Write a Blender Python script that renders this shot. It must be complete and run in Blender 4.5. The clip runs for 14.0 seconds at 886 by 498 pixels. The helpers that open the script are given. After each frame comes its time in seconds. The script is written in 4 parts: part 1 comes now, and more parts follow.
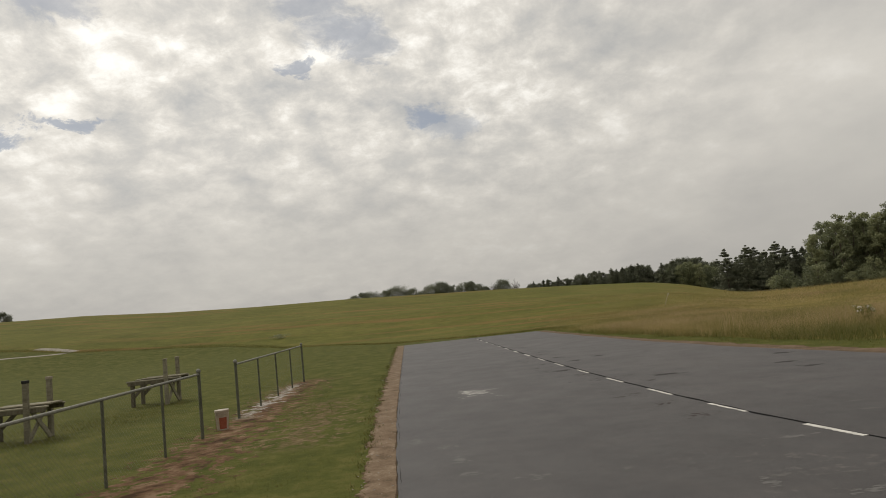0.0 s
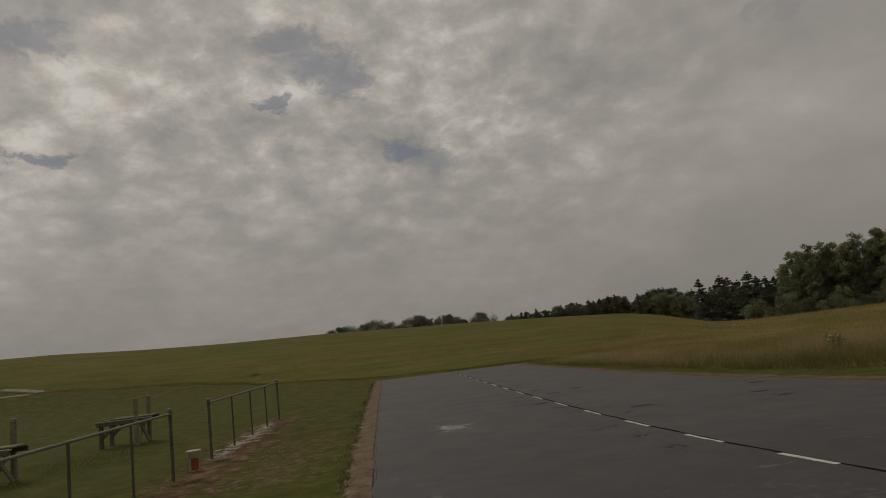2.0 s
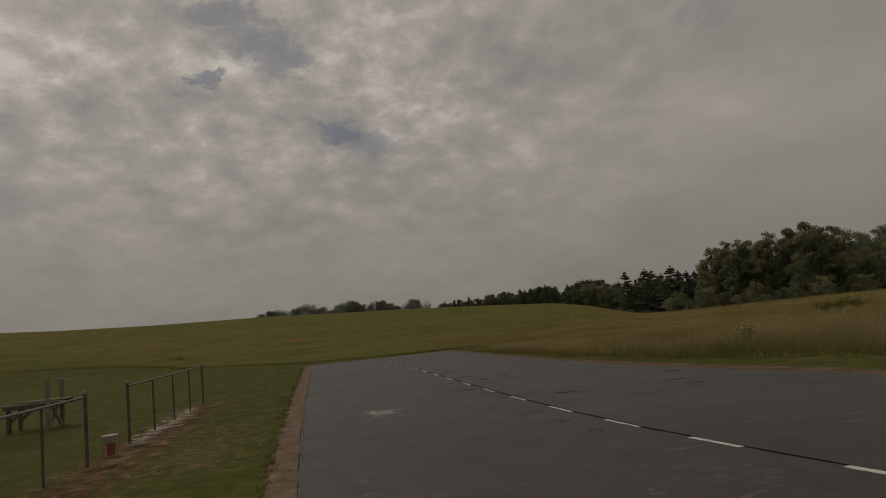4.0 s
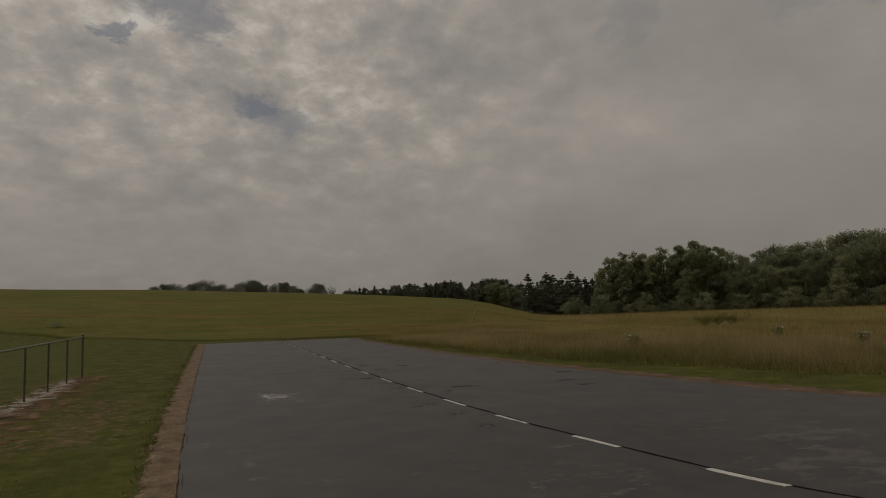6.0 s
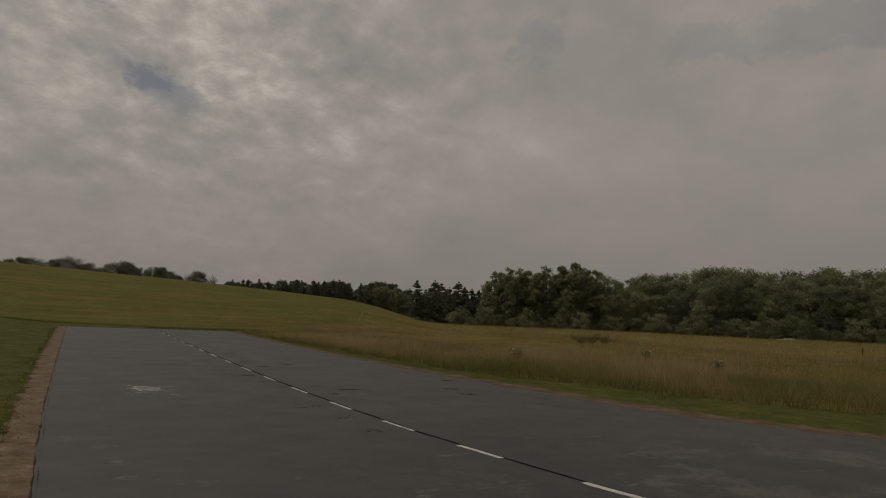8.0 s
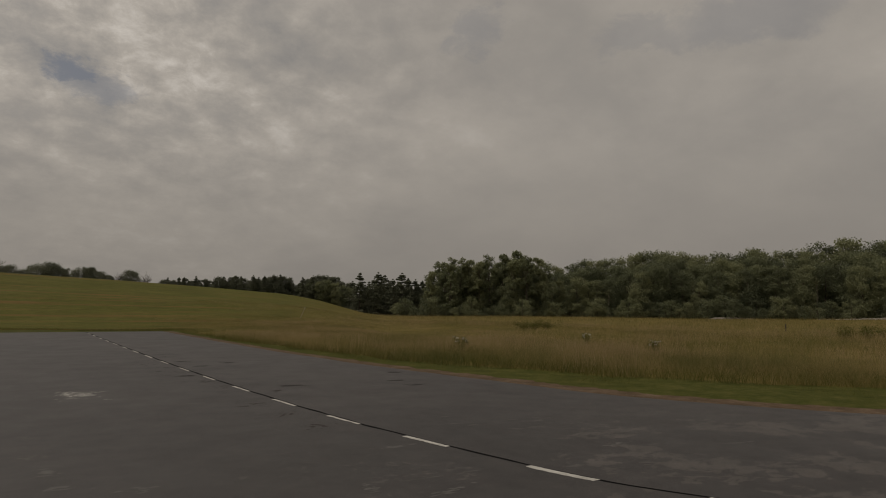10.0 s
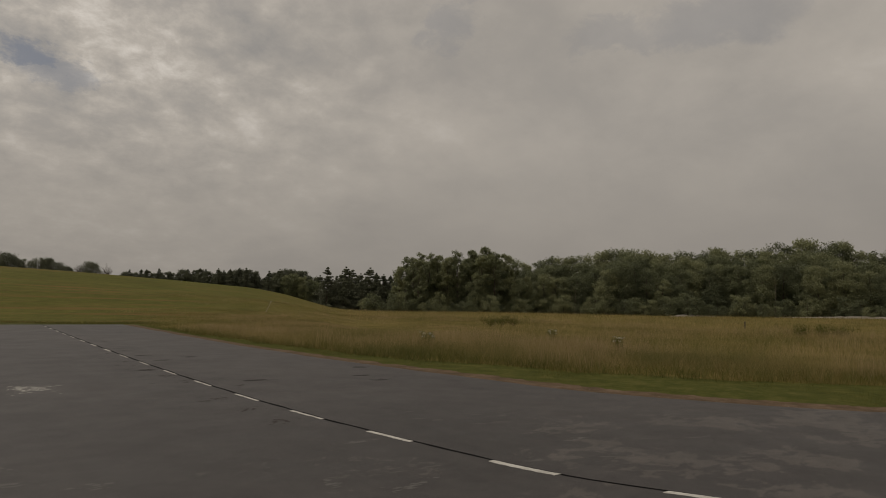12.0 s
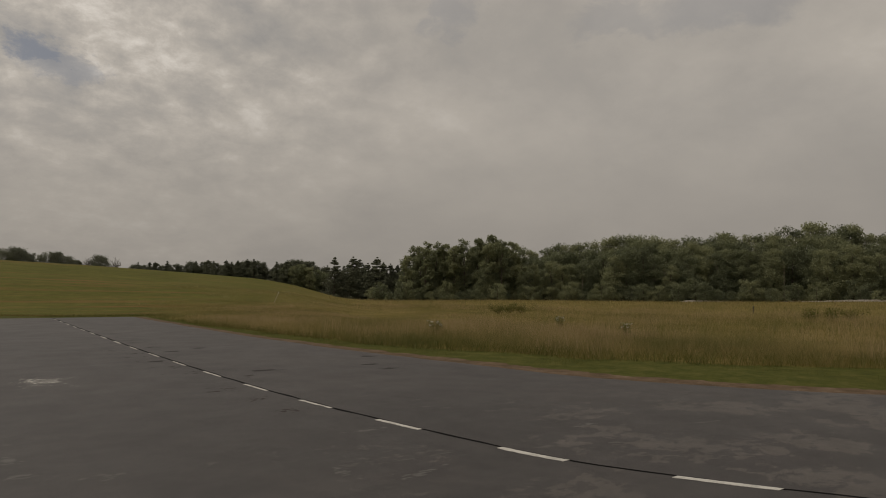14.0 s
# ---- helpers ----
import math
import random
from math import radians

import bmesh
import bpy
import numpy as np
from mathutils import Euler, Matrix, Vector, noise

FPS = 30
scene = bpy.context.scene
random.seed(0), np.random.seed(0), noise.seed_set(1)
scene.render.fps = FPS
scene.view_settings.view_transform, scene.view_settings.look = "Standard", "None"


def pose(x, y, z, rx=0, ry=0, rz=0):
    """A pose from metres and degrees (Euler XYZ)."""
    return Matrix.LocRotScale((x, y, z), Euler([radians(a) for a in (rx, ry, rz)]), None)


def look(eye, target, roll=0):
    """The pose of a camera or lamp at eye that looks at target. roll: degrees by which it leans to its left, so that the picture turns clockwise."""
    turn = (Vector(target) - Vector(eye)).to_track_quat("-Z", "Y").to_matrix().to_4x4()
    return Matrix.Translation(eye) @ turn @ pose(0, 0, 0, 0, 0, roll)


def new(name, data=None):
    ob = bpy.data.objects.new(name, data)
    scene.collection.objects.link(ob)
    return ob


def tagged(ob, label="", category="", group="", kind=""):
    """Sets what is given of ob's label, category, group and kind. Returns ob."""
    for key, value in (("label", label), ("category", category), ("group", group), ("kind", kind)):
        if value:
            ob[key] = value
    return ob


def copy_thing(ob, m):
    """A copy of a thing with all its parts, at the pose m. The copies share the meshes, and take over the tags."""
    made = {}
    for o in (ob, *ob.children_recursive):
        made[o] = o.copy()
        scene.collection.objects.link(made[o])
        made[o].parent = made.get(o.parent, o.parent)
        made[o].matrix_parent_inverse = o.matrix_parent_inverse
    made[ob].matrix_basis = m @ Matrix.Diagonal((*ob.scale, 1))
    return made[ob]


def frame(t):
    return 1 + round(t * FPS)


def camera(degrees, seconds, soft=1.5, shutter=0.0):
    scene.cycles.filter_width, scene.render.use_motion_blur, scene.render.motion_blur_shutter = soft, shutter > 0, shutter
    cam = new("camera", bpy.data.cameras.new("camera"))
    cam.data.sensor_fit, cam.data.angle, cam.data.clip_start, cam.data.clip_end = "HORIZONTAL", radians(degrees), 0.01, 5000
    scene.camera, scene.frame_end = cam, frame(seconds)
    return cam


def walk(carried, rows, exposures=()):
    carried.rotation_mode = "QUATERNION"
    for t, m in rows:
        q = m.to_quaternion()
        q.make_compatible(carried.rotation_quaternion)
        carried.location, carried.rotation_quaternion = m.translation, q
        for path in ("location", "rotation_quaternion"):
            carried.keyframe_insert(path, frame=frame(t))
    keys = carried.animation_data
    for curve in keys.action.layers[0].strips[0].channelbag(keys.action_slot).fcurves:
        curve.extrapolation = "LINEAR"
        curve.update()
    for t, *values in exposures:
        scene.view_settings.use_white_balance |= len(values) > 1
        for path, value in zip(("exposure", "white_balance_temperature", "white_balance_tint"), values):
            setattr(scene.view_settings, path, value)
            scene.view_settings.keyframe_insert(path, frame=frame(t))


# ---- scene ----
# A model-aircraft field: asphalt runway, lawn, fence, stands, meadow, hill and woods.
# Runway axis is +y, its left edge near x = -0.4; z = 0 is the asphalt.

# ---- camera ----
cam = camera(70.0, 14.0, soft=0.95)
ROWS = [
    (0, 0.020, 0.030, 1.792, -3.598, 5.340, 6.000),
    (0.5, 0.024, 0.010, 1.799, -4.149, 7.135, 6.014),
    (1, 0.034, 0.000, 1.801, -5.114, 8.009, 6.894),
    (1.5, 0.043, -0.002, 1.802, -5.628, 8.241, 7.267),
    (2, 0.046, -0.001, 1.799, -5.948, 8.082, 6.798),
    (2.5, 0.052, -0.019, 1.791, -6.512, 7.867, 6.773),
    (5, 0.075, -0.029, 1.780, -16.336, 5.087, 3.488),
    (5.5, 0.074, -0.039, 1.780, -18.260, 4.781, 2.199),
    (6, 0.063, -0.063, 1.786, -19.801, 4.916, 1.411),
    (6.5, 0.019, -0.042, 1.793, -23.220, 4.985, -0.621),
    (7, -0.053, -0.003, 1.803, -25.452, 5.093, -1.840),
    (7.5, -0.081, 0.009, 1.804, -27.254, 5.390, -2.913),
    (8, -0.084, 0.023, 1.806, -29.582, 5.424, -3.195),
    (8.5, -0.077, 0.025, 1.807, -31.104, 5.421, -3.351),
    (11, -0.042, 0.008, 1.811, -37.336, 4.329, -1.400),
    (11.5, -0.025, 0.012, 1.805, -38.280, 4.270, -2.309),
    (12, -0.025, 0.009, 1.807, -37.663, 4.448, -1.754),
    (12.5, -0.023, 0.008, 1.800, -38.098, 4.392, -1.575),
    (13, -0.011, 0.018, 1.804, -37.738, 3.887, -1.480),
    (13.5, -0.001, 0.023, 1.798, -37.671, 3.623, -1.341),
    (14, -0.005, 0.020, 1.801, -37.086, 3.405, -1.008),
]


def aim(x, y, z, yaw, pitch, roll):
    return pose(x, y, z, 0, 0, yaw) @ pose(0, 0, 0, pitch) @ pose(0, 0, 0, 0, roll) @ pose(0, 0, 0, 90)


walk(cam, [(r[0], aim(*r[1:])) for r in ROWS],
     exposures=[(0, 0.83, 6330, 9), (0.4, 0.55, 6360, 9.5), (0.8, 0.3, 6500, 9.5), (1.2, 0.02, 6500, 10.5), (1.6, -0.14, 6520, 11), (2.0, -0.25, 6560, 11), (2.5, -0.28, 6590, 11), (5.0, -0.41, 6680, 11.7), (7.5, -0.35, 6680, 11.8), (8.5, -0.31, 6680, 11.8), (11.0, -0.05, 6690, 11.8), (14.0, 0.13, 6680, 11.5)])

# ---- world and sun ----
SUN_AZ, SUN_EL = radians(-38), radians(48)


def tree_of(nt):
    def n(kind, **props):
        nd = nt.nodes.new(kind)
        for k, val in props.items():
            if k == "inputs":
                for i, x in val.items():
                    nd.inputs[i].default_value = x
            else:
                setattr(nd, k, val)
        return nd

    def l(a, b):
        nt.links.new(a, b)
    return n, l


def ramp(n, l, src, stops):
    r = n("ShaderNodeValToRGB")
    els = r.color_ramp.elements
    while len(els) < len(stops):
        els.new(0.5)
    for e, (p, c) in zip(els, stops):
        e.position, e.color = p, (*c, 1)
    l(src, r.inputs[0])
    return r.outputs[0]


def build_world():
    w = bpy.data.worlds.new("overcast")
    scene.world = w
    w.use_nodes = True
    nt = w.node_tree
    nt.nodes.clear()
    n, l = tree_of(nt)
    out, bg = n("ShaderNodeOutputWorld"), n("ShaderNodeBackground")
    l(bg.outputs[0], out.inputs[0])
    sky = n("ShaderNodeTexSky", sky_type="NISHITA", sun_disc=False, sun_elevation=SUN_EL, sun_rotation=SUN_AZ)
    tc = n("ShaderNodeTexCoord")
    D = tc.outputs["Generated"]

    def math_(op, a, b=None, c=None, clamp=False):
        nd = n("ShaderNodeMath", operation=op, use_clamp=clamp)
        for i, x in enumerate((a, b, c)):
            if isinstance(x, (int, float)):
                nd.inputs[i].default_value = x
            elif x is not None:
                l(x, nd.inputs[i])
        return nd.outputs[0]

    def dot(v, vec):
        nd = n("ShaderNodeVectorMath", operation="DOT_PRODUCT", inputs={1: vec})
        l(v, nd.inputs[0])
        return nd.outputs["Value"]

    def step(x, a, b, lo=0.0, hi=1.0):
        nd = n("ShaderNodeMapRange", interpolation_type="SMOOTHSTEP", inputs={1: a, 2: b, 3: lo, 4: hi})
        l(x, nd.inputs[0])
        return nd.outputs[0]

    def toward(az, el):
        a, e = radians(az), radians(el)
        return Vector((math.sin(a) * math.cos(e), math.cos(a) * math.cos(e), math.sin(e)))

    sep = n("ShaderNodeSeparateXYZ")
    l(D, sep.inputs[0])
    # the cloud sheet overhead, seen in perspective
    den = math_("ADD", math_("MAXIMUM", sep.outputs[2], 0.0), 0.42)
    comb = n("ShaderNodeCombineXYZ", inputs={2: 1.0})
    l(den, comb.inputs[0]); l(den, comb.inputs[1])
    sheet = n("ShaderNodeVectorMath", operation="DIVIDE")
    l(D, sheet.inputs[0]); l(comb.outputs[0], sheet.inputs[1])
    S = sheet.outputs[0]

    def fbm(scale, detail, rough, dist, off, stretch=(1.0, 1.0, 0.2), src=None):
        m = n("ShaderNodeMapping", inputs={1: off, 3: stretch})
        l(src or S, m.inputs[0])
        t = n("ShaderNodeTexNoise", inputs={"Scale": scale, "Detail": detail, "Roughness": rough, "Distortion": dist})
        l(m.outputs[0], t.inputs["Vector"])
        return t

    big = fbm(1.5, 4, 0.5, 0.3, (3.1, 1.7, 0)).outputs["Fac"]
    mid = fbm(4.2, 9, 0.58, 0.15, (8.4, 7.3, 0)).outputs["Fac"]
    puff = fbm(15.0, 10, 0.66, 0.2, (1.4, 2.3, 0)).outputs["Fac"]
    # rounded lumps, pushed out of shape by the noise
    push = n("ShaderNodeVectorMath", operation="MULTIPLY_ADD", inputs={1: (0.13, 0.13, 0.0)})
    l(fbm(6.0, 6, 0.6, 0.2, (2.0, 5.0, 0)).outputs["Color"], push.inputs[0]); l(S, push.inputs[2])
    cell = n("ShaderNodeTexVoronoi", feature="SMOOTH_F1", voronoi_dimensions="2D", inputs={"Scale": 11.0, "Smoothness": 0.5})
    l(push.outputs[0], cell.inputs["Vector"])
    lump = math_("MULTIPLY_ADD", cell.outputs["Distance"], -1.0, 0.45)
    # broken altocumulus towards the left, a smooth sheet towards the right
    left = step(dot(D, toward(-62, 0)), -0.30, 0.36)
    lumpy = math_("MULTIPLY", left, step(sep.outputs[2], 0.08, 0.3, 0.1, 1.0))
    amp = math_("MULTIPLY", math_("MULTIPLY_ADD", left, 0.55, 0.42), step(sep.outputs[2], 0.08, 0.36, 0.2, 1.0))
    detail = math_("ADD", math_("SUBTRACT", mid, 0.5), math_("MULTIPLY", math_("SUBTRACT", puff, 0.5), math_("MULTIPLY_ADD", left, 0.8, 0.2)))
    v = math_("ADD", math_("MULTIPLY", detail, amp), math_("MULTIPLY", math_("SUBTRACT", big, 0.5), 0.34))
    v = math_("ADD", v, math_("MULTIPLY", lump, math_("MULTIPLY", lumpy, 0.34)))
    v = math_("ADD", v, 0.5)
    cloud = ramp(n, l, v, [(0.2, (0.25, 0.243, 0.232)), (0.42, (0.318, 0.300, 0.273)), (0.56, (0.382, 0.357, 0.319)), (0.76, (0.52, 0.492, 0.446))])
    sd = toward(math.degrees(SUN_AZ), math.degrees(SUN_EL))
    glow = step(dot(D, sd), 0.45, 1.0, 0.0, 1.0)
    gain = math_("ADD", math_("MULTIPLY_ADD", glow, 0.2, 0.98), math_("MULTIPLY", left, 0.07))
    low = step(sep.outputs[2], 0.0, 0.30, 0.72, 1.0)
    lit = n("ShaderNodeVectorMath", operation="SCALE")
    l(cloud, lit.inputs[0]); l(math_("MULTIPLY", gain, low), lit.inputs["Scale"])
    # breaks in the cloud: azimuth, elevation, half width, half height, depth
    jag = fbm(13.0, 9, 0.68, 0.3, (4.0, 9.0, 0), (1.0, 1.0, 1.7), D).outputs["Color"]
    jc = n("ShaderNodeVectorMath", operation="SUBTRACT", inputs={1: (0.5, 0.5, 0.5)})
    l(jag, jc.inputs[0])
    js = n("ShaderNodeVectorMath", operation="MULTIPLY_ADD", inputs={1: (0.15, 0.15, 0.10)})
    l(jc.outputs[0], js.inputs[0]); l(D, js.inputs[2])
    cover = None
    for az, el, wd, ht, deep in [(4.1, 17.6, 1.7, 0.95, 0.95), (5.7, 16.3, 1.9, 1.0, 0.55), (-3.6, 25.0, 2.6, 1.3, 0.7), (-1.6, 23.2, 2.0, 0.9, 0.6), (-6.0, 27.0, 2.2, 0.9, 0.6), (-8.0, 22.4, 1.0, 0.5, 0.75), (-27.0, 17.2, 2.0, 0.34, 0.8), (-31.0, 16.0, 1.4, 0.5, 0.85), (-27.4, 26.2, 2.2, 0.9, 0.6), (37.3, 24.0, 1.8, 1.5, 0.3), (52.5, 22.7, 3.0, 1.0, 0.25), (61.5, 23.2, 4.5, 1.6, 0.35)]:
        a = radians(az)
        c = toward(az, el)
        right = Vector((math.cos(a), -math.sin(a), 0))
        up = right.cross(c)
        dx = math_("MULTIPLY", math_("SUBTRACT", dot(js.outputs[0], right), c.dot(right)), 1 / math.sin(radians(wd)))
        dy = math_("MULTIPLY", math_("SUBTRACT", dot(js.outputs[0], up), c.dot(up)), 1 / math.sin(radians(ht)))
        d2 = math_("ADD", math_("MULTIPLY", dx, dx), math_("MULTIPLY", dy, dy))
        m = math_("MULTIPLY", step(d2, 0.3, 2.9, 1.0, 0.0), deep)
        cover = m if cover is None else math_("MAXIMUM", cover, m)
    ahead = step(dot(D, toward(10, 20)), 0.0, 0.2)
    blue = n("ShaderNodeVectorMath", operation="SCALE", inputs={"Scale": 0.055})
    l(sky.outputs[0], blue.inputs[0])
    veil = n("ShaderNodeMix", data_type="RGBA", inputs={0: 0.8, 7: (0.192, 0.196, 0.208, 1)})
    l(blue.outputs[0], veil.inputs[6])
    fin = n("ShaderNodeMix", data_type="RGBA")
    l(math_("MULTIPLY", cover, ahead), fin.inputs[0]); l(lit.outputs[0], fin.inputs[6]); l(veil.outputs[2], fin.inputs[7])
    l(fin.outputs[2], bg.inputs[0])
    bg.inputs[1].default_value = 1.0


build_world()
sun = new("sun", bpy.data.lights.new("sun", "SUN"))
sun.data.energy, sun.data.angle, sun.data.color = 0.9, radians(25), (1.0, 0.95, 0.88)
sun.matrix_world = look((0, 0, 50), (-math.sin(SUN_AZ) * 40, -math.cos(SUN_AZ) * 40, 50 - 40 * math.tan(SUN_EL)))

# ---- materials ----


def material(name, colors, scale=3.0, rough=0.85, bump=0.3, bump_scale=40.0, metal=0.0, coords="Object", island=0.0, object_var=0.0, spec=0.2, translucent=0.0, stretch=(1, 1, 1), span=0.22):
    """Two-scale mottled material: colors are stops along a noise."""
    m = bpy.data.materials.new(name)
    m.use_nodes = True
    nt = m.node_tree
    nt.nodes.clear()
    n, l = tree_of(nt)
    out, bs = n("ShaderNodeOutputMaterial"), n("ShaderNodeBsdfPrincipled")
    tc = n("ShaderNodeTexCoord")
    mp = n("ShaderNodeMapping", inputs={3: stretch})
    l(tc.outputs[coords], mp.inputs[0])
    a = n("ShaderNodeTexNoise", inputs={"Scale": scale, "Detail": 6, "Roughness": 0.62})
    b = n("ShaderNodeTexNoise", inputs={"Scale": bump_scale, "Detail": 4, "Roughness": 0.6})
    l(mp.outputs[0], a.inputs["Vector"]); l(mp.outputs[0], b.inputs["Vector"])
    mix = n("ShaderNodeMix", data_type="FLOAT", inputs={0: 0.35})
    l(a.outputs["Fac"], mix.inputs[2]); l(b.outputs["Fac"], mix.inputs[3])
    fac = mix.outputs[0]
    if island:
        g = n("ShaderNodeNewGeometry")
        q = n("ShaderNodeMath", operation="MULTIPLY_ADD", inputs={1: island, 2: -island / 2})
        l(g.outputs["Random Per Island"], q.inputs[0])
        s = n("ShaderNodeMath", operation="ADD")
        l(q.outputs[0], s.inputs[0]); l(fac, s.inputs[1])
        fac = s.outputs[0]
    if object_var:
        g = n("ShaderNodeObjectInfo")
        q = n("ShaderNodeMath", operation="MULTIPLY_ADD", inputs={1: object_var, 2: -object_var / 2})
        l(g.outputs["Random"], q.inputs[0])
        s = n("ShaderNodeMath", operation="ADD")
        l(q.outputs[0], s.inputs[0]); l(fac, s.inputs[1])
        fac = s.outputs[0]
    k = len(colors)
    col = ramp(n, l, fac, [(0.5 - span + 2 * span * i / max(1, k - 1), c) for i, c in enumerate(colors)])
    l(col, bs.inputs["Base Color"])
    bs.inputs["Roughness"].default_value, bs.inputs["Metallic"].default_value = rough, metal
    bs.inputs["Specular IOR Level"].default_value = spec
    if bump:
        bp = n("ShaderNodeBump", inputs={"Strength": bump, "Distance": 0.02})
        l(b.outputs["Fac"], bp.inputs["Height"]); l(bp.outputs[0], bs.inputs["Normal"])
    if translucent:
        tr, ms = n("ShaderNodeBsdfTranslucent"), n("ShaderNodeMixShader", inputs={0: translucent})
        l(col, tr.inputs[0]); l(bs.outputs[0], ms.inputs[1]); l(tr.outputs[0], ms.inputs[2]); l(ms.outputs[0], out.inputs[0])
    else:
        l(bs.outputs[0], out.inputs[0])
    return m


M_LEAF = material("leaf", [(0.155, 0.172, 0.10), (0.215, 0.232, 0.128), (0.29, 0.30, 0.162)], scale=0.25, bump=0, island=0.2, object_var=0.6, translucent=0.45, rough=0.6, spec=0.3)
M_POPLAR = material("poplar_leaf", [(0.17, 0.188, 0.105), (0.235, 0.25, 0.135), (0.31, 0.32, 0.17)], scale=0.25, bump=0, island=0.25, object_var=0.35, translucent=0.45, rough=0.6, spec=0.3)
M_PINE = material("needles", [(0.13, 0.14, 0.10), (0.165, 0.175, 0.118), (0.20, 0.21, 0.132)], scale=0.3, bump=0, island=0.3, object_var=0.2, translucent=0.35, rough=0.7)
M_BARK = material("bark", [(0.05, 0.04, 0.03), (0.11, 0.09, 0.07), (0.19, 0.165, 0.13)], scale=2, bump=0.6, bump_scale=14, stretch=(3, 3, 0.6))
M_TALL = material("tall_grass", [(0.155, 0.150, 0.052), (0.235, 0.205, 0.078), (0.325, 0.257, 0.108), (0.46, 0.35, 0.175)], scale=0.22, bump=0, bump_scale=1.6, island=0.07, span=0.11, translucent=0.5, rough=0.7)
M_SEED = material("seed_heads", [(0.28, 0.212, 0.105), (0.40, 0.30, 0.165), (0.53, 0.405, 0.24)], scale=0.5, bump=0, bump_scale=2.0, island=0.2, span=0.16, translucent=0.4, rough=0.8)
M_UNDER = material("meadow_green", [(0.09, 0.10, 0.026), (0.155, 0.15, 0.04), (0.26, 0.205, 0.07)], scale=0.2, bump=0, bump_scale=1.1, island=0.25, span=0.16, translucent=0.35, rough=0.7)
M_LAWN = material("lawn_blade", [(0.077, 0.084, 0.022), (0.122, 0.121, 0.031), (0.195, 0.166, 0.058)], scale=1.1, bump=0, bump_scale=5, island=0.55, translucent=0.35, span=0.26, rough=0.65)
M_GALV = material("galvanised_steel", [(0.095, 0.097, 0.075), (0.15, 0.15, 0.12), (0.22, 0.215, 0.18)], scale=6, rough=0.6, metal=0.25, bump=0.1, bump_scale=60)
# paler than the posts: the highlight on the rail's top is in the colour
M_RAIL = material("highlit_steel_rail", [(0.13, 0.13, 0.105), (0.20, 0.197, 0.165), (0.30, 0.29, 0.25)], scale=6, rough=0.55, metal=0.25, bump=0.1, bump_scale=60)
M_POST = material("dull_steel_post", [(0.06, 0.063, 0.042), (0.105, 0.107, 0.076), (0.17, 0.168, 0.125)], scale=6, rough=0.7, metal=0.1, bump=0.2, bump_scale=60)
# wood of the stand parts under the top, darkened for the shade there
M_WOODDARK = material("shaded_wood", [(0.06, 0.053, 0.034), (0.13, 0.115, 0.08), (0.22, 0.20, 0.145)], scale=3, rough=0.9, bump=0.6, bump_scale=30, stretch=(6, 6, 0.6), object_var=0.2)
M_WOOD = material("weathered_wood", [(0.11, 0.10, 0.066), (0.23, 0.21, 0.15), (0.37, 0.34, 0.25)], scale=3, rough=0.9, bump=0.6, bump_scale=30, stretch=(0.6, 6, 6), object_var=0.2)
M_DIRT = material("bare_dirt", [(0.062, 0.048, 0.022), (0.13, 0.086, 0.05), (0.19, 0.135, 0.085), (0.29, 0.225, 0.16)], scale=3.5, bump=0.5, bump_scale=30, rough=0.95, span=0.2)
M_REDDIRT = material("reddish_dirt", [(0.048, 0.04, 0.018), (0.10, 0.065, 0.036), (0.15, 0.10, 0.062), (0.24, 0.18, 0.125)], scale=2.2, bump=1.0, bump_scale=30, rough=0.95, span=0.2)
M_WHITE = material("worn_white_paint", [(0.30, 0.29, 0.26), (0.55, 0.53, 0.48), (0.68, 0.66, 0.60)], scale=5, rough=0.7, bump=0.2)
M_BUCKET = material("white_plastic", [(0.22, 0.165, 0.115), (0.33, 0.27, 0.20), (0.44, 0.39, 0.31)], scale=5, rough=0.45, bump=0.05, spec=0.5)
M_RED = material("red_label", [(0.17, 0.045, 0.025), (0.25, 0.07, 0.038), (0.30, 0.10, 0.06)], scale=6, rough=0.6, bump=0.05)
M_GRAVEL = material("pale_gravel", [(0.15, 0.13, 0.10), (0.27, 0.24, 0.20), (0.36, 0.33, 0.29)], scale=5, rough=0.9, bump=0.8, bump_scale=50)


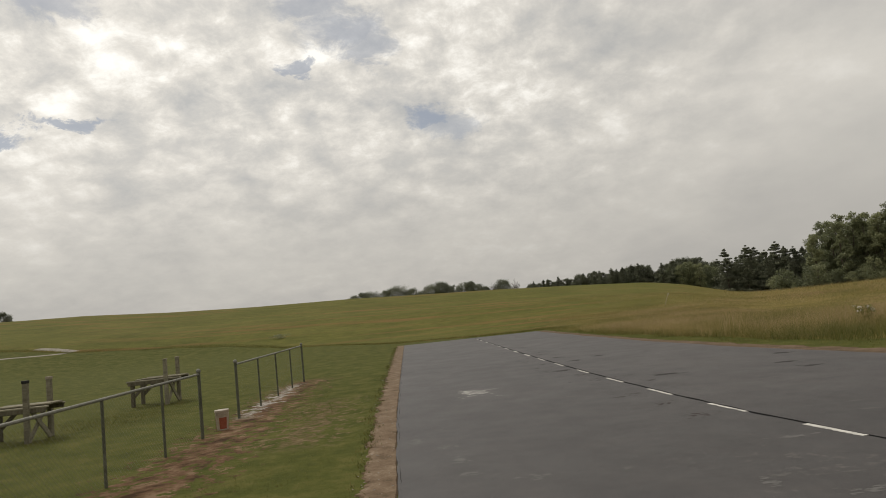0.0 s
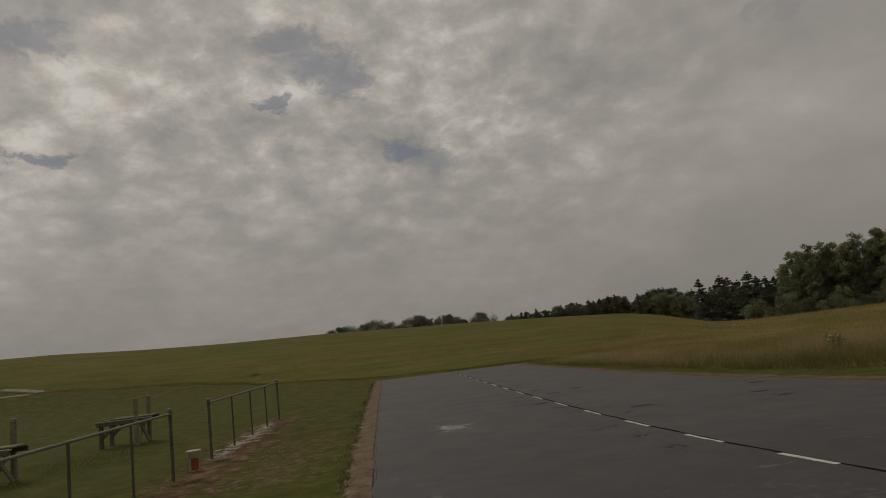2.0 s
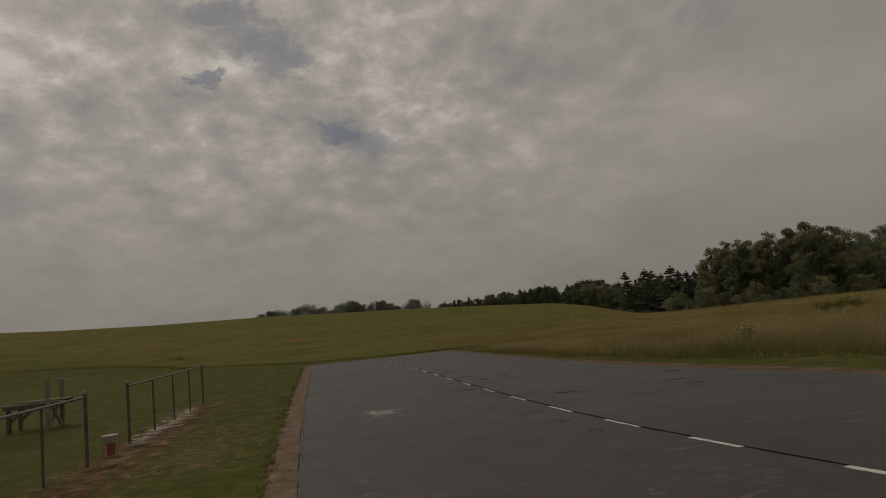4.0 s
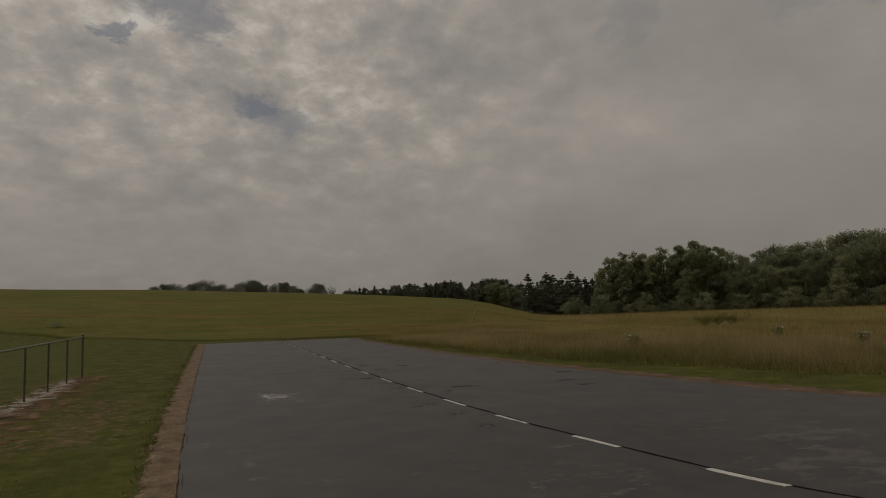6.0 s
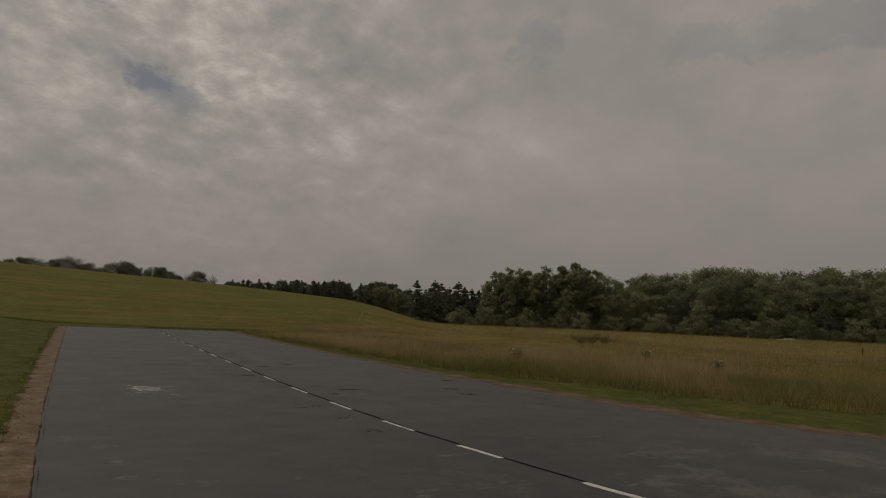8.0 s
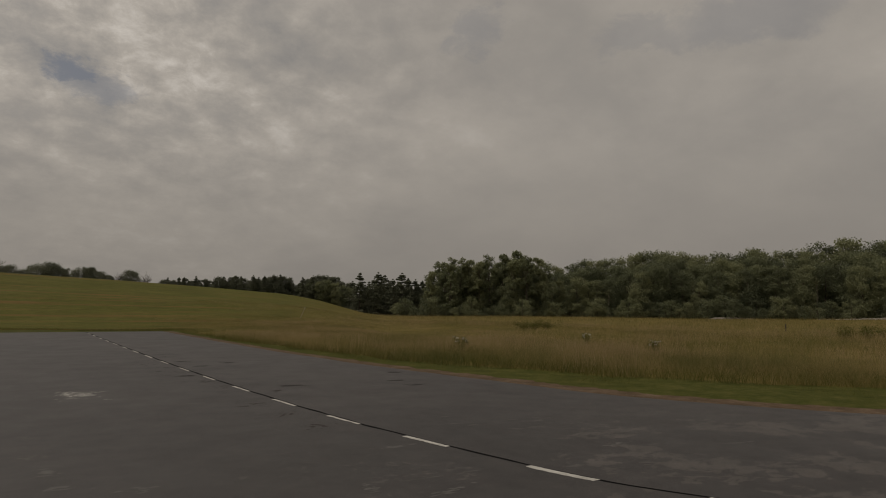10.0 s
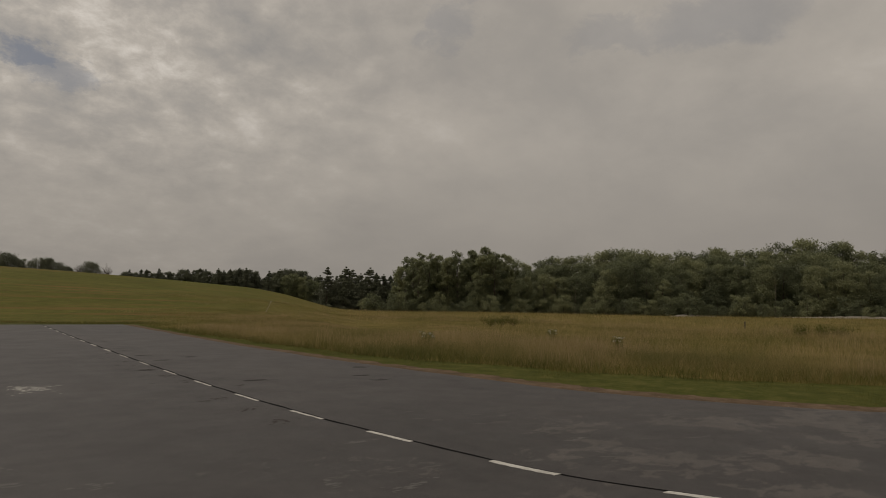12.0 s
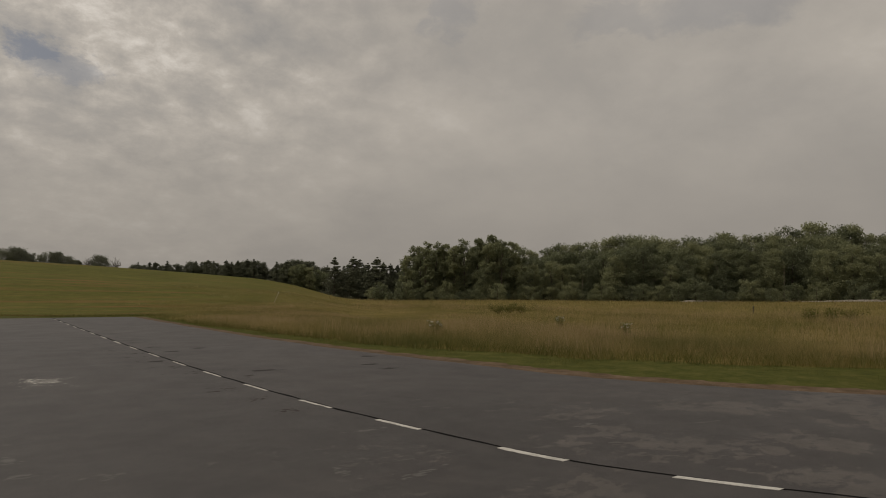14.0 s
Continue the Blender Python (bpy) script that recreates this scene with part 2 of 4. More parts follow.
def asphalt():
    m = bpy.data.materials.new("asphalt")
    m.use_nodes = True
    nt = m.node_tree
    nt.nodes.clear()
    n, l = tree_of(nt)
    out, bs = n("ShaderNodeOutputMaterial"), n("ShaderNodeBsdfPrincipled")
    l(bs.outputs[0], out.inputs[0])
    tc = n("ShaderNodeTexCoord")
    P = tc.outputs["Object"]

    def noise_(scale, detail=5, rough=0.6, dist=0.0, stretch=(1, 1, 1)):
        mp = n("ShaderNodeMapping", inputs={3: stretch})
        l(P, mp.inputs[0])
        t = n("ShaderNodeTexNoise", inputs={"Scale": scale, "Detail": detail, "Roughness": rough, "Distortion": dist})
        l(mp.outputs[0], t.inputs["Vector"])
        return t.outputs["Fac"]

    base = ramp(n, l, noise_(0.22, 4, 0.55), [(0.3, (0.039, 0.0347, 0.0332)), (0.5, (0.047, 0.0418, 0.0398)), (0.7, (0.057, 0.0505, 0.047))])
    sep = n("ShaderNodeSeparateXYZ")
    l(P, sep.inputs[0])

    def mul(a, b):
        q = n("ShaderNodeMath", operation="MULTIPLY")
        l(a, q.inputs[0])
        if isinstance(b, float):
            q.inputs[1].default_value = b
        else:
            l(b, q.inputs[1])
        return q.outputs[0]

    def over(col, fac, rgb):
        q = n("ShaderNodeMix", data_type="RGBA", inputs={7: (*rgb, 1)})
        l(fac, q.inputs[0]); l(col, q.inputs[6])
        return q.outputs[2]

    # older, drier surface coming through in crisp flakes about the centre line near the start
    ny = n("ShaderNodeMapRange", inputs={1: 8.5, 2: 5.2})
    l(sep.outputs[1], ny.inputs[0])
    nx = n("ShaderNodeMapRange", inputs={1: 2.0, 2: 4.4})
    l(sep.outputs[0], nx.inputs[0])
    zone = mul(mul(ny.outputs[0], nx.outputs[0]), ramp(n, l, noise_(0.5, 3, 0.5), [(0.42, (0, 0, 0)), (0.58, (1, 1, 1))]))
    thr = n("ShaderNodeMath", operation="MULTIPLY_ADD", inputs={1: 0.225})
    l(zone, thr.inputs[0]); l(noise_(3.4, 15, 0.74, 0.3, (0.8, 1.2, 1)), thr.inputs[2])
    flake = ramp(n, l, thr.outputs[0], [(0.660, (0, 0, 0)), (0.666, (1, 1, 1))])
    col = over(base, mul(flake, 0.9), (0.084, 0.074, 0.066))
    # fine mottling and streaks across the paving
    for fac, k_, stops in ((noise_(2.4, 13, 0.78), 0.95, [(0.36, (0.78, 0.78, 0.78)), (0.5, (1, 1, 1)), (0.64, (1.24, 1.22, 1.2))]), (noise_(1.6, 9, 0.7, 0.3, (0.6, 1.7, 1)), 0.4, [(0.38, (0.84, 0.83, 0.83)), (0.5, (1, 1, 1)), (0.66, (1.2, 1.18, 1.16))])):
        mo = n("ShaderNodeMix", data_type="RGBA", blend_type="MULTIPLY", inputs={0: k_})
        l(col, mo.inputs[6]); l(ramp(n, l, fac, stops), mo.inputs[7])
        col = mo.outputs[2]
    speck = ramp(n, l, noise_(14, 4, 0.6), [(0.70, (0, 0, 0)), (0.73, (1, 1, 1))])
    col = over(col, mul(speck, 0.5), (0.15, 0.142, 0.132))
    # grit and pale dust, broken up
    dust = mul(ramp(n, l, noise_(0.5, 6, 0.6, 0.5), [(0.5, (0, 0, 0)), (0.68, (1, 1, 1))]), ramp(n, l, noise_(9, 8, 0.75), [(0.56, (0, 0, 0)), (0.60, (1, 1, 1))]))
    col = over(col, mul(dust, 0.35), (0.125, 0.118, 0.11))
    # dark damp and oil marks, wider than long
    dark = ramp(n, l, noise_(0.9, 12, 0.7, 0.2, (0.7, 1.8, 1)), [(0.685, (0, 0, 0)), (0.70, (1, 1, 1))])
    col = over(col, mul(dark, 0.7), (0.024, 0.021, 0.021))
    grain = noise_(160, 2, 0.5)
    gm = n("ShaderNodeMix", data_type="RGBA", blend_type="MULTIPLY", inputs={0: 0.6})
    l(col, gm.inputs[6]); l(ramp(n, l, grain, [(0.3, (0.6, 0.6, 0.6)), (0.7, (1.35, 1.35, 1.35))]), gm.inputs[7])
    l(gm.outputs[2], bs.inputs["Base Color"])
    rr = n("ShaderNodeMapRange", inputs={1: 0.35, 2: 0.65, 3: 0.53, 4: 0.60})
    l(noise_(1.1, 5), rr.inputs[0]); l(rr.outputs[0], bs.inputs["Roughness"])
    bs.inputs["Specular IOR Level"].default_value = 0.36
    bp = n("ShaderNodeBump", inputs={"Strength": 0.3, "Distance": 0.006})
    l(grain, bp.inputs["Height"]); l(bp.outputs[0], bs.inputs["Normal"])
    return m


# the edges of paving, mown strip and lawn, as (y, x) pairs, and the lawn's far end as (x, y)
LEFT = [(-60, -0.1), (5, -0.23), (8, -0.31), (12, -0.38), (20, -0.42), (36, -0.44)]
LINE = [(-6, 11.0), (0, 7.9), (2.43, 6.32), (3.28, 5.78), (4.13, 5.31), (4.93, 5.0), (6.01, 4.78), (7.77, 4.46), (9.58, 4.23), (11.46, 4.07), (14.32, 3.91), (18.11, 3.76), (22.73, 3.63), (28.05, 3.51), (36, 3.38)]
RIGHT = [(-12, 30.0), (0, 18.0), (4.33, 13.3), (5.7, 12.1), (7.3, 10.95), (9.1, 10.1), (12.2, 9.4), (15.6, 8.6), (20.8, 7.85), (26.4, 7.42), (33.4, 7.0), (40, 6.8)]
MOWN = [(-12, 36.0), (0, 23.6), (5.5, 18.0), (7.2, 16.1), (9.4, 14.1), (11.6, 12.5), (14.5, 11.2), (17.5, 10.0), (20.4, 9.2), (24.3, 8.45), (28.5, 7.8), (33, 7.4), (40, 7.2)]
LAWN_END = [(-70, 56.5), (-22, 56.5), (-15.7, 55.5), (-6.2, 46.4), (-0.8, 38.6), (3, 36.9), (12, 35.9)]


def ground_material():
    """Lawn by the runway, rough meadow on the hill with tan streaks, tawny field to the right."""
    m = bpy.data.materials.new("grass_ground")
    m.use_nodes = True
    nt = m.node_tree
    nt.nodes.clear()
    n, l = tree_of(nt)
    out, bs = n("ShaderNodeOutputMaterial"), n("ShaderNodeBsdfPrincipled")
    l(bs.outputs[0], out.inputs[0])
    tc = n("ShaderNodeTexCoord")
    P = tc.outputs["Object"]
    sep = n("ShaderNodeSeparateXYZ")
    l(P, sep.inputs[0])

    def noise_(scale, detail=6, rough=0.62, stretch=(1, 1, 1)):
        mp = n("ShaderNodeMapping", inputs={3: stretch})
        l(P, mp.inputs[0])
        t = n("ShaderNodeTexNoise", inputs={"Scale": scale, "Detail": detail, "Roughness": rough})
        l(mp.outputs[0], t.inputs["Vector"])
        return t.outputs["Fac"]

    def mixc(fac, a, b):
        x = n("ShaderNodeMix", data_type="RGBA")
        l(fac, x.inputs[0]); l(a, x.inputs[6]); l(b, x.inputs[7])
        return x.outputs[2]

    lawn = ramp(n, l, noise_(1.6, 12, 0.78), [(0.34, (0.048, 0.055, 0.012)), (0.5, (0.076, 0.081, 0.018)), (0.66, (0.124, 0.112, 0.034))])
    meadow = ramp(n, l, noise_(0.16, 12, 0.75), [(0.3, (0.074, 0.080, 0.017)), (0.5, (0.105, 0.104, 0.023)), (0.7, (0.145, 0.130, 0.036))])
    tuft = ramp(n, l, noise_(1.1, 10, 0.8), [(0.36, (0.72, 0.75, 0.72)), (0.5, (1, 1, 1)), (0.66, (1.28, 1.22, 1.18))])
    tm = n("ShaderNodeMix", data_type="RGBA", blend_type="MULTIPLY", inputs={0: 0.8})
    l(meadow, tm.inputs[6]); l(tuft, tm.inputs[7])
    meadow = tm.outputs[2]
    streak = ramp(n, l, noise_(0.16, 9, 0.7, (0.22, 2.0, 1)), [(0.51, (0, 0, 0)), (0.60, (1, 1, 1))])
    tan = n("ShaderNodeRGB")
    tan.outputs[0].default_value = (0.19, 0.105, 0.042, 1)
    half = n("ShaderNodeMath", operation="MULTIPLY")
    l(streak, half.inputs[0]); l(ramp(n, l, noise_(0.022, 3, 0.5), [(0.40, (0.1, 0.1, 0.1)), (0.54, (0.75, 0.75, 0.75))]), half.inputs[1])
    meadow = mixc(half.outputs[0], meadow, tan.outputs[0])
    field = ramp(n, l, noise_(0.3, 8), [(0.3, (0.095, 0.085, 0.02)), (0.5, (0.16, 0.125, 0.036)), (0.7, (0.23, 0.17, 0.062))])
    def border(src, lo, hi, table):
        """A line given by pairs, as a value over one coordinate."""
        f = n("ShaderNodeMapRange", inputs={1: lo, 2: hi})
        l(src, f.inputs[0])
        top = 60.0
        c = ramp(n, l, f.outputs[0], [((a - lo) / (hi - lo), (b / top,) * 3) for a, b in table if lo <= a <= hi])
        return mul(c, top)

    def mul(a, k):
        q = n("ShaderNodeMath", operation="MULTIPLY", inputs={1: k})
        l(a, q.inputs[0])
        return q.outputs[0]

    def past(a, line, lo, hi):
        q = n("ShaderNodeMath", operation="SUBTRACT")
        l(a, q.inputs[0]); l(line, q.inputs[1])
        f = n("ShaderNodeMapRange", inputs={1: lo, 2: hi})
        l(q.outputs[0], f.inputs[0])
        return f

    wob = n("ShaderNodeMath", operation="MULTIPLY_ADD", inputs={1: 1.0, 2: -0.5})
    l(noise_(0.8), wob.inputs[0])
    xs, ys = n("ShaderNodeMath", operation="ADD"), n("ShaderNodeMath", operation="ADD")
    l(sep.outputs[0], xs.inputs[0]); l(wob.outputs[0], xs.inputs[1])
    l(sep.outputs[1], ys.inputs[0]); l(wob.outputs[0], ys.inputs[1])
    # beyond the mown strip: field; beyond the lawn's far end: meadow
    fx = past(xs.outputs[0], border(sep.outputs[1], -12.0, 40.0, MOWN), 0.5, 1.3)
    fy = past(ys.outputs[0], border(sep.outputs[0], -70.0, 12.0, LAWN_END), 0.0, 0.5)
    sx = n("ShaderNodeMath", operation="MULTIPLY_ADD", inputs={1: -0.55})
    l(sep.outputs[1], sx.inputs[0]); l(sep.outputs[0], sx.inputs[2])
    sf = n("ShaderNodeMapRange", inputs={1: -14.0, 2: 2.0})
    l(sx.outputs[0], sf.inputs[0])
    far = mixc(sf.outputs[0], meadow, field)
    near = mixc(fx.outputs[0], lawn, field)
    col = mixc(fy.outputs[0], near, far)
    ln = n("ShaderNodeVectorMath", operation="LENGTH")
    l(P, ln.inputs[0])
    wf_ = n("ShaderNodeMapRange", inputs={1: 141.0, 2: 145.0})
    l(ln.outputs["Value"], wf_.inputs[0])
    wm = n("ShaderNodeMath", operation="MULTIPLY")
    wx = n("ShaderNodeMapRange", inputs={1: -4.0, 2: 6.0})
    sx2 = n("ShaderNodeMath", operation="MULTIPLY_ADD", inputs={1: -0.53})
    l(sep.outputs[1], sx2.inputs[0]); l(sep.outputs[0], sx2.inputs[2]); l(sx2.outputs[0], wx.inputs[0])
    l(wf_.outputs[0], wm.inputs[0]); l(wx.outputs[0], wm.inputs[1])
    litter = ramp(n, l, noise_(0.8), [(0.3, (0.03, 0.026, 0.014)), (0.7, (0.07, 0.058, 0.032))])
    col = mixc(wm.outputs[0], col, litter)
    # worn dirt under the fence, and pale gravel at one stretch of it
    def band(x0, half, y0, y1, rag, scale):
        ax = n("ShaderNodeMath", operation="SUBTRACT", inputs={1: x0})
        l(sep.outputs[0], ax.inputs[0])
        ab = n("ShaderNodeMath", operation="ABSOLUTE")
        l(ax.outputs[0], ab.inputs[0])
        nz = n("ShaderNodeMath", operation="MULTIPLY_ADD", inputs={1: -rag, 2: rag / 2})
        l(noise_(scale, 10, 0.72), nz.inputs[0])
        sm = n("ShaderNodeMath", operation="ADD")
        l(ab.outputs[0], sm.inputs[0]); l(nz.outputs[0], sm.inputs[1])
        mx = n("ShaderNodeMapRange", inputs={1: half + 0.04, 2: half - 0.04})
        l(sm.outputs[0], mx.inputs[0])
        lo = n("ShaderNodeMapRange", inputs={1: y0 - 0.4, 2: y0 + 0.4})
        hi = n("ShaderNodeMapRange", inputs={1: y1 + 0.5, 2: y1 - 0.5})
        l(sep.outputs[1], lo.inputs[0]); l(sep.outputs[1], hi.inputs[0])
        a_ = n("ShaderNodeMath", operation="MULTIPLY")
        b_ = n("ShaderNodeMath", operation="MULTIPLY")
        l(mx.outputs[0], a_.inputs[0]); l(lo.outputs[0], a_.inputs[1]); l(a_.outputs[0], b_.inputs[0]); l(hi.outputs[0], b_.inputs[1])
        return b_.outputs[0]

    soil = ramp(n, l, noise_(2.2, 9, 0.7), [(0.38, (0.05, 0.030, 0.016)), (0.5, (0.125, 0.072, 0.040)), (0.62, (0.21, 0.14, 0.086))])
    pale = ramp(n, l, noise_(7.0, 8, 0.8), [(0.40, (0.14, 0.10, 0.065)), (0.52, (0.30, 0.275, 0.24)), (0.64, (0.50, 0.48, 0.45))])
    straw = ramp(n, l, noise_(5.0, 8, 0.75), [(0.36, (0.06, 0.046, 0.02)), (0.5, (0.105, 0.077, 0.036)), (0.64, (0.18, 0.135, 0.072))])
    col = mixc(band(-1.9, 0.22, 9.8, 15.0, 7.0, 5.0), col, straw)
    col = mixc(band(-3.35, 0.46, -8.0, 20.8, 6.0, 4.5), col, soil)
    col = mixc(band(-3.58, 0.13, 13.7, 19.6, 2.6, 3.4), col, pale)
    l(col, bs.inputs["Base Color"])
    bs.inputs["Roughness"].default_value, bs.inputs["Specular IOR Level"].default_value = 0.95, 0.05
    bp = n("ShaderNodeBump", inputs={"Strength": 0.35, "Distance": 0.05})
    l(noise_(9, 6, 0.7), bp.inputs["Height"]); l(bp.outputs[0], bs.inputs["Normal"])
    return m


M_ASPHALT, M_GROUND = asphalt(), ground_material()

# ---- mesh helpers ----


def mesh_of(name, verts, faces, mat, smooth=False):
    me = bpy.data.meshes.new(name)
    me.from_pydata(verts, [], faces)
    me.materials.append(mat)
    if smooth:
        me.polygons.foreach_set("use_smooth", [True] * len(me.polygons))
    me.update()
    return me


def part(name, bm, mat, parent=None, label=""):
    me = bpy.data.meshes.new(name)
    bm.to_mesh(me)
    bm.free()
    me.materials.append(mat)
    ob = new(name, me)
    ob.parent = parent
    if label:
        tagged(ob, label)
    return ob


def thing(name, at, label, category, group="", kind="", turn=0.0):
    ob = new(name)
    ob.matrix_basis = pose(*at, 0, 0, turn)
    return tagged(ob, label, category, group, kind)


def box(bm, size, m, bevel=0.008):
    r = bmesh.ops.create_cube(bm, size=1.0, matrix=m @ Matrix.Diagonal((*size, 1)))
    if bevel:
        es = list({e for v in r["verts"] for e in v.link_edges})
        bmesh.ops.bevel(bm, geom=es, offset=bevel, segments=1, affect="EDGES")


def board(name, size, m, mat, parent, bevel=0.008, label=""):
    bm = bmesh.new()
    box(bm, size, m, bevel)
    return part(name, bm, mat, parent, label)


def tube(bm, a, b, r0, r1=None, seg=10, caps=True):
    a, b = Vector(a), Vector(b)
    d = b - a
    m = Matrix.Translation((a + b) / 2) @ d.to_track_quat("Z", "Y").to_matrix().to_4x4()
    bmesh.ops.create_cone(bm, cap_ends=caps, segments=seg, radius1=r0, radius2=r0 if r1 is None else r1, depth=d.length, matrix=m)


# ---- ground ----
CREST = [(-180, 1.5), (-90, 2.0), (-45, 2.7), (-31.5, 2.55), (-26, 2.5), (-20, 2.16), (-13.5, 1.95), (-4.7, 1.82), (1.4, 1.55), (7.5, 1.3), (14.3, 0.92), (21.2, 0.42), (23.9, -0.1), (26, -0.76), (27.9, -1.2), (30, -1.4), (60, -1.5), (120, -1.2), (180, 1.5)]
CA, CE = np.array([c[0] for c in CREST], float), np.array([c[1] for c in CREST], float)
HILL_R, HILL_0 = 125.0, 50.0


def along(y, table, soft=0.7):
    """A smooth line through (y, x) pairs."""
    ys, xs = [q[0] for q in table], [q[1] for q in table]
    y = np.asarray(y, float)
    return sum(np.interp(y + k * soft, ys, xs) for k in (-1, -0.5, 0, 0.5, 1)) / 5


def sstep(a, b, x):
    t = np.clip((x - a) / (b - a), 0, 1)
    return t * t * (3 - 2 * t)


def height(x, y):
    """Ground height: level round the runway, a broad hill ahead, a field that falls gently away to the right."""
    x, y = np.asarray(x, float), np.asarray(y, float)
    r, az = np.hypot(x, y), np.degrees(np.arctan2(x, y))
    el = np.interp(az, CA, CE)
    top = 1.8 + HILL_R * np.tan(np.radians(el))
    hill = top * np.clip(0.25 * sstep(HILL_0 - 4, HILL_0 + 25, r) + 0.75 * sstep(HILL_0, HILL_R + 25, r) / 0.93, 0, 1.02)
    hill = np.where(r > HILL_R, hill - 4.5 * sstep(HILL_R + 20, 215, r), hill)
    rim = np.interp(az, [-180, 28, 33, 42, 57, 65, 72, 110, 180], [-1.5, -1.5, -1.45, -0.95, -0.5, 0.0, 0.5, 0.5, -1.5])
    field = rim * np.clip(r - 15, 0, 160) / 125
    rise = np.interp(az, [-90, -40, -31.5, -26.9, -15.6, -8], [0.0, 0.3, 0.15, -0.15, -0.1, 0.0]) * sstep(22, 58, r) * (1 - sstep(60, 110, r))
    w = sstep(26.0, 31.0, az) * (1 - sstep(110, 150, az))
    return hill * (1 - w) + field * w + rise - 0.03


def build_ground():
    rings = np.concatenate([[0.0], np.geomspace(0.8, 3500, 130)])
    na = 300
    ang = np.linspace(0, 2 * np.pi, na, endpoint=False)
    R_, A_ = np.meshgrid(rings[1:], ang, indexing="ij")
    X, Y = R_ * np.sin(A_), R_ * np.cos(A_)
    Z = height(X, Y)
    rough = np.array([noise.noise(Vector((a * 0.35, b * 0.35, 0))) for a, b in zip(X.ravel(), Y.ravel())]).reshape(X.shape)
    on = sstep(0.3, 1.5, np.maximum.reduce([-0.8 - X, X - along(Y, RIGHT) - 0.3, Y - 35.2]))
    Z = Z + 0.035 * rough * on
    V = [(0, 0, -0.03)] + list(zip(X.ravel(), Y.ravel(), Z.ravel()))
    F = [(0, 1 + (j + 1) % na, 1 + j) for j in range(na)]
    for i in range(len(rings) - 2):
        a, b = 1 + i * na, 1 + (i + 1) * na
        F += [(a + j, a + (j + 1) % na, b + (j + 1) % na, b + j) for j in range(na)]
    tagged(new("ground", mesh_of("ground", V, F, M_GROUND, True)), "green mown lawn rising into a grassy hill and meadow", "ground", kind="structure")


build_ground()

# ---- runway ----
YE, YS = 35.2, -12.0


def build_runway():
    rng = random.Random(4)
    bm = bmesh.new()
    ys = [YS + (YE - YS) * i / 220 for i in range(221)]
    left = [(float(along(y, LEFT)) + 0.016 * noise.noise(Vector((0, y * 0.9, 1))) + rng.uniform(-0.012, 0.012), y) for y in ys]
    right = [(float(along(y, RIGHT)) + 0.09 * noise.noise(Vector((5, y * 0.5, 1))) + rng.uniform(-0.02, 0.02), y) for y in ys]
    rows = []
    for (a, y), (b, _) in zip(left, right):
        row = [bm.verts.new((a - 0.02, y, -0.06)), bm.verts.new((a, y, -0.008))]
        row += [bm.verts.new((a + (b - a) * k / 8, y, 0.0)) for k in range(9)]
        row += [bm.verts.new((b + 0.02, y, -0.06))]
        rows.append(row)
    for p, q in zip(rows, rows[1:]):
        for i in range(len(p) - 1):
            bm.faces.new((p[i], p[i + 1], q[i + 1], q[i]))
    run = tagged(part("runway", bm, M_ASPHALT), "worn dark grey asphalt runway with scuffs and stains", "runway", kind="structure")
    return run


runway = build_runway()


def ragged_strip(name, edge, x0, x1, y0, y1, z, mat, label, jag0, jag1, seed, cat="ground"):
    bm = bmesh.new()
    n_ = int((y1 - y0) / 0.05)
    prev = None
    for i in range(n_ + 1):
        y = y0 + (y1 - y0) * i / n_
        fl = float(along(y, edge))
        a = x0 + fl + jag0 * noise.fractal(Vector((seed, y * 2.3, 0)), 0.35, 2.2, 8)
        b = x0 + (x1 - x0) * (np.interp(y, [6, 14, 22], [1.3, 0.95, 0.7]) if x1 > 0.3 else 1.0) + fl + jag1 * (np.interp(y, [6, 22], [1.0, 0.5]) if x1 > 0.3 else 1.0) * noise.fractal(Vector((seed + 7, y * 1.6, 0)), 0.55, 2.2, 7)
        cur = [bm.verts.new((a, y, z - 0.03)), bm.verts.new((a + 0.03, y, z)), bm.verts.new((b - 0.03, y, z)), bm.verts.new((b, y, z - 0.03))]
        if prev:
            for k in range(3):
                bm.faces.new((prev[k], prev[k + 1], cur[k + 1], cur[k]))
        prev = cur
    return tagged(part(name, bm, mat), label, cat, kind="structure")


ragged_strip("dirt_strip", LEFT, -0.40, 0.01, -10, 35.5, -0.012, M_DIRT, "strip of bare brown dirt beside the asphalt", 0.1, 0.02, 1)
ragged_strip("dirt_strip", RIGHT, -0.07, 0.78, -10, 35.3, -0.012, M_REDDIRT, "thin strip of reddish dirt along the asphalt edge", 0.03, 0.22, 2)

# centre-line dashes: far and near ends along the runway
DASHES = [(3.63, 2.84), (5.40, 4.60), (7.42, 6.62), (9.29, 8.45), (11.25, 10.38), (13.24, 12.36), (15.23, 14.35), (17.21, 16.34), (19.17, 18.31), (21.11, 20.26), (23.02, 22.18), (24.9, 24.07), (26.75, 25.94), (28.57, 27.77), (30.35, 29.57), (32.11, 31.34), (33.84, 33.08)]


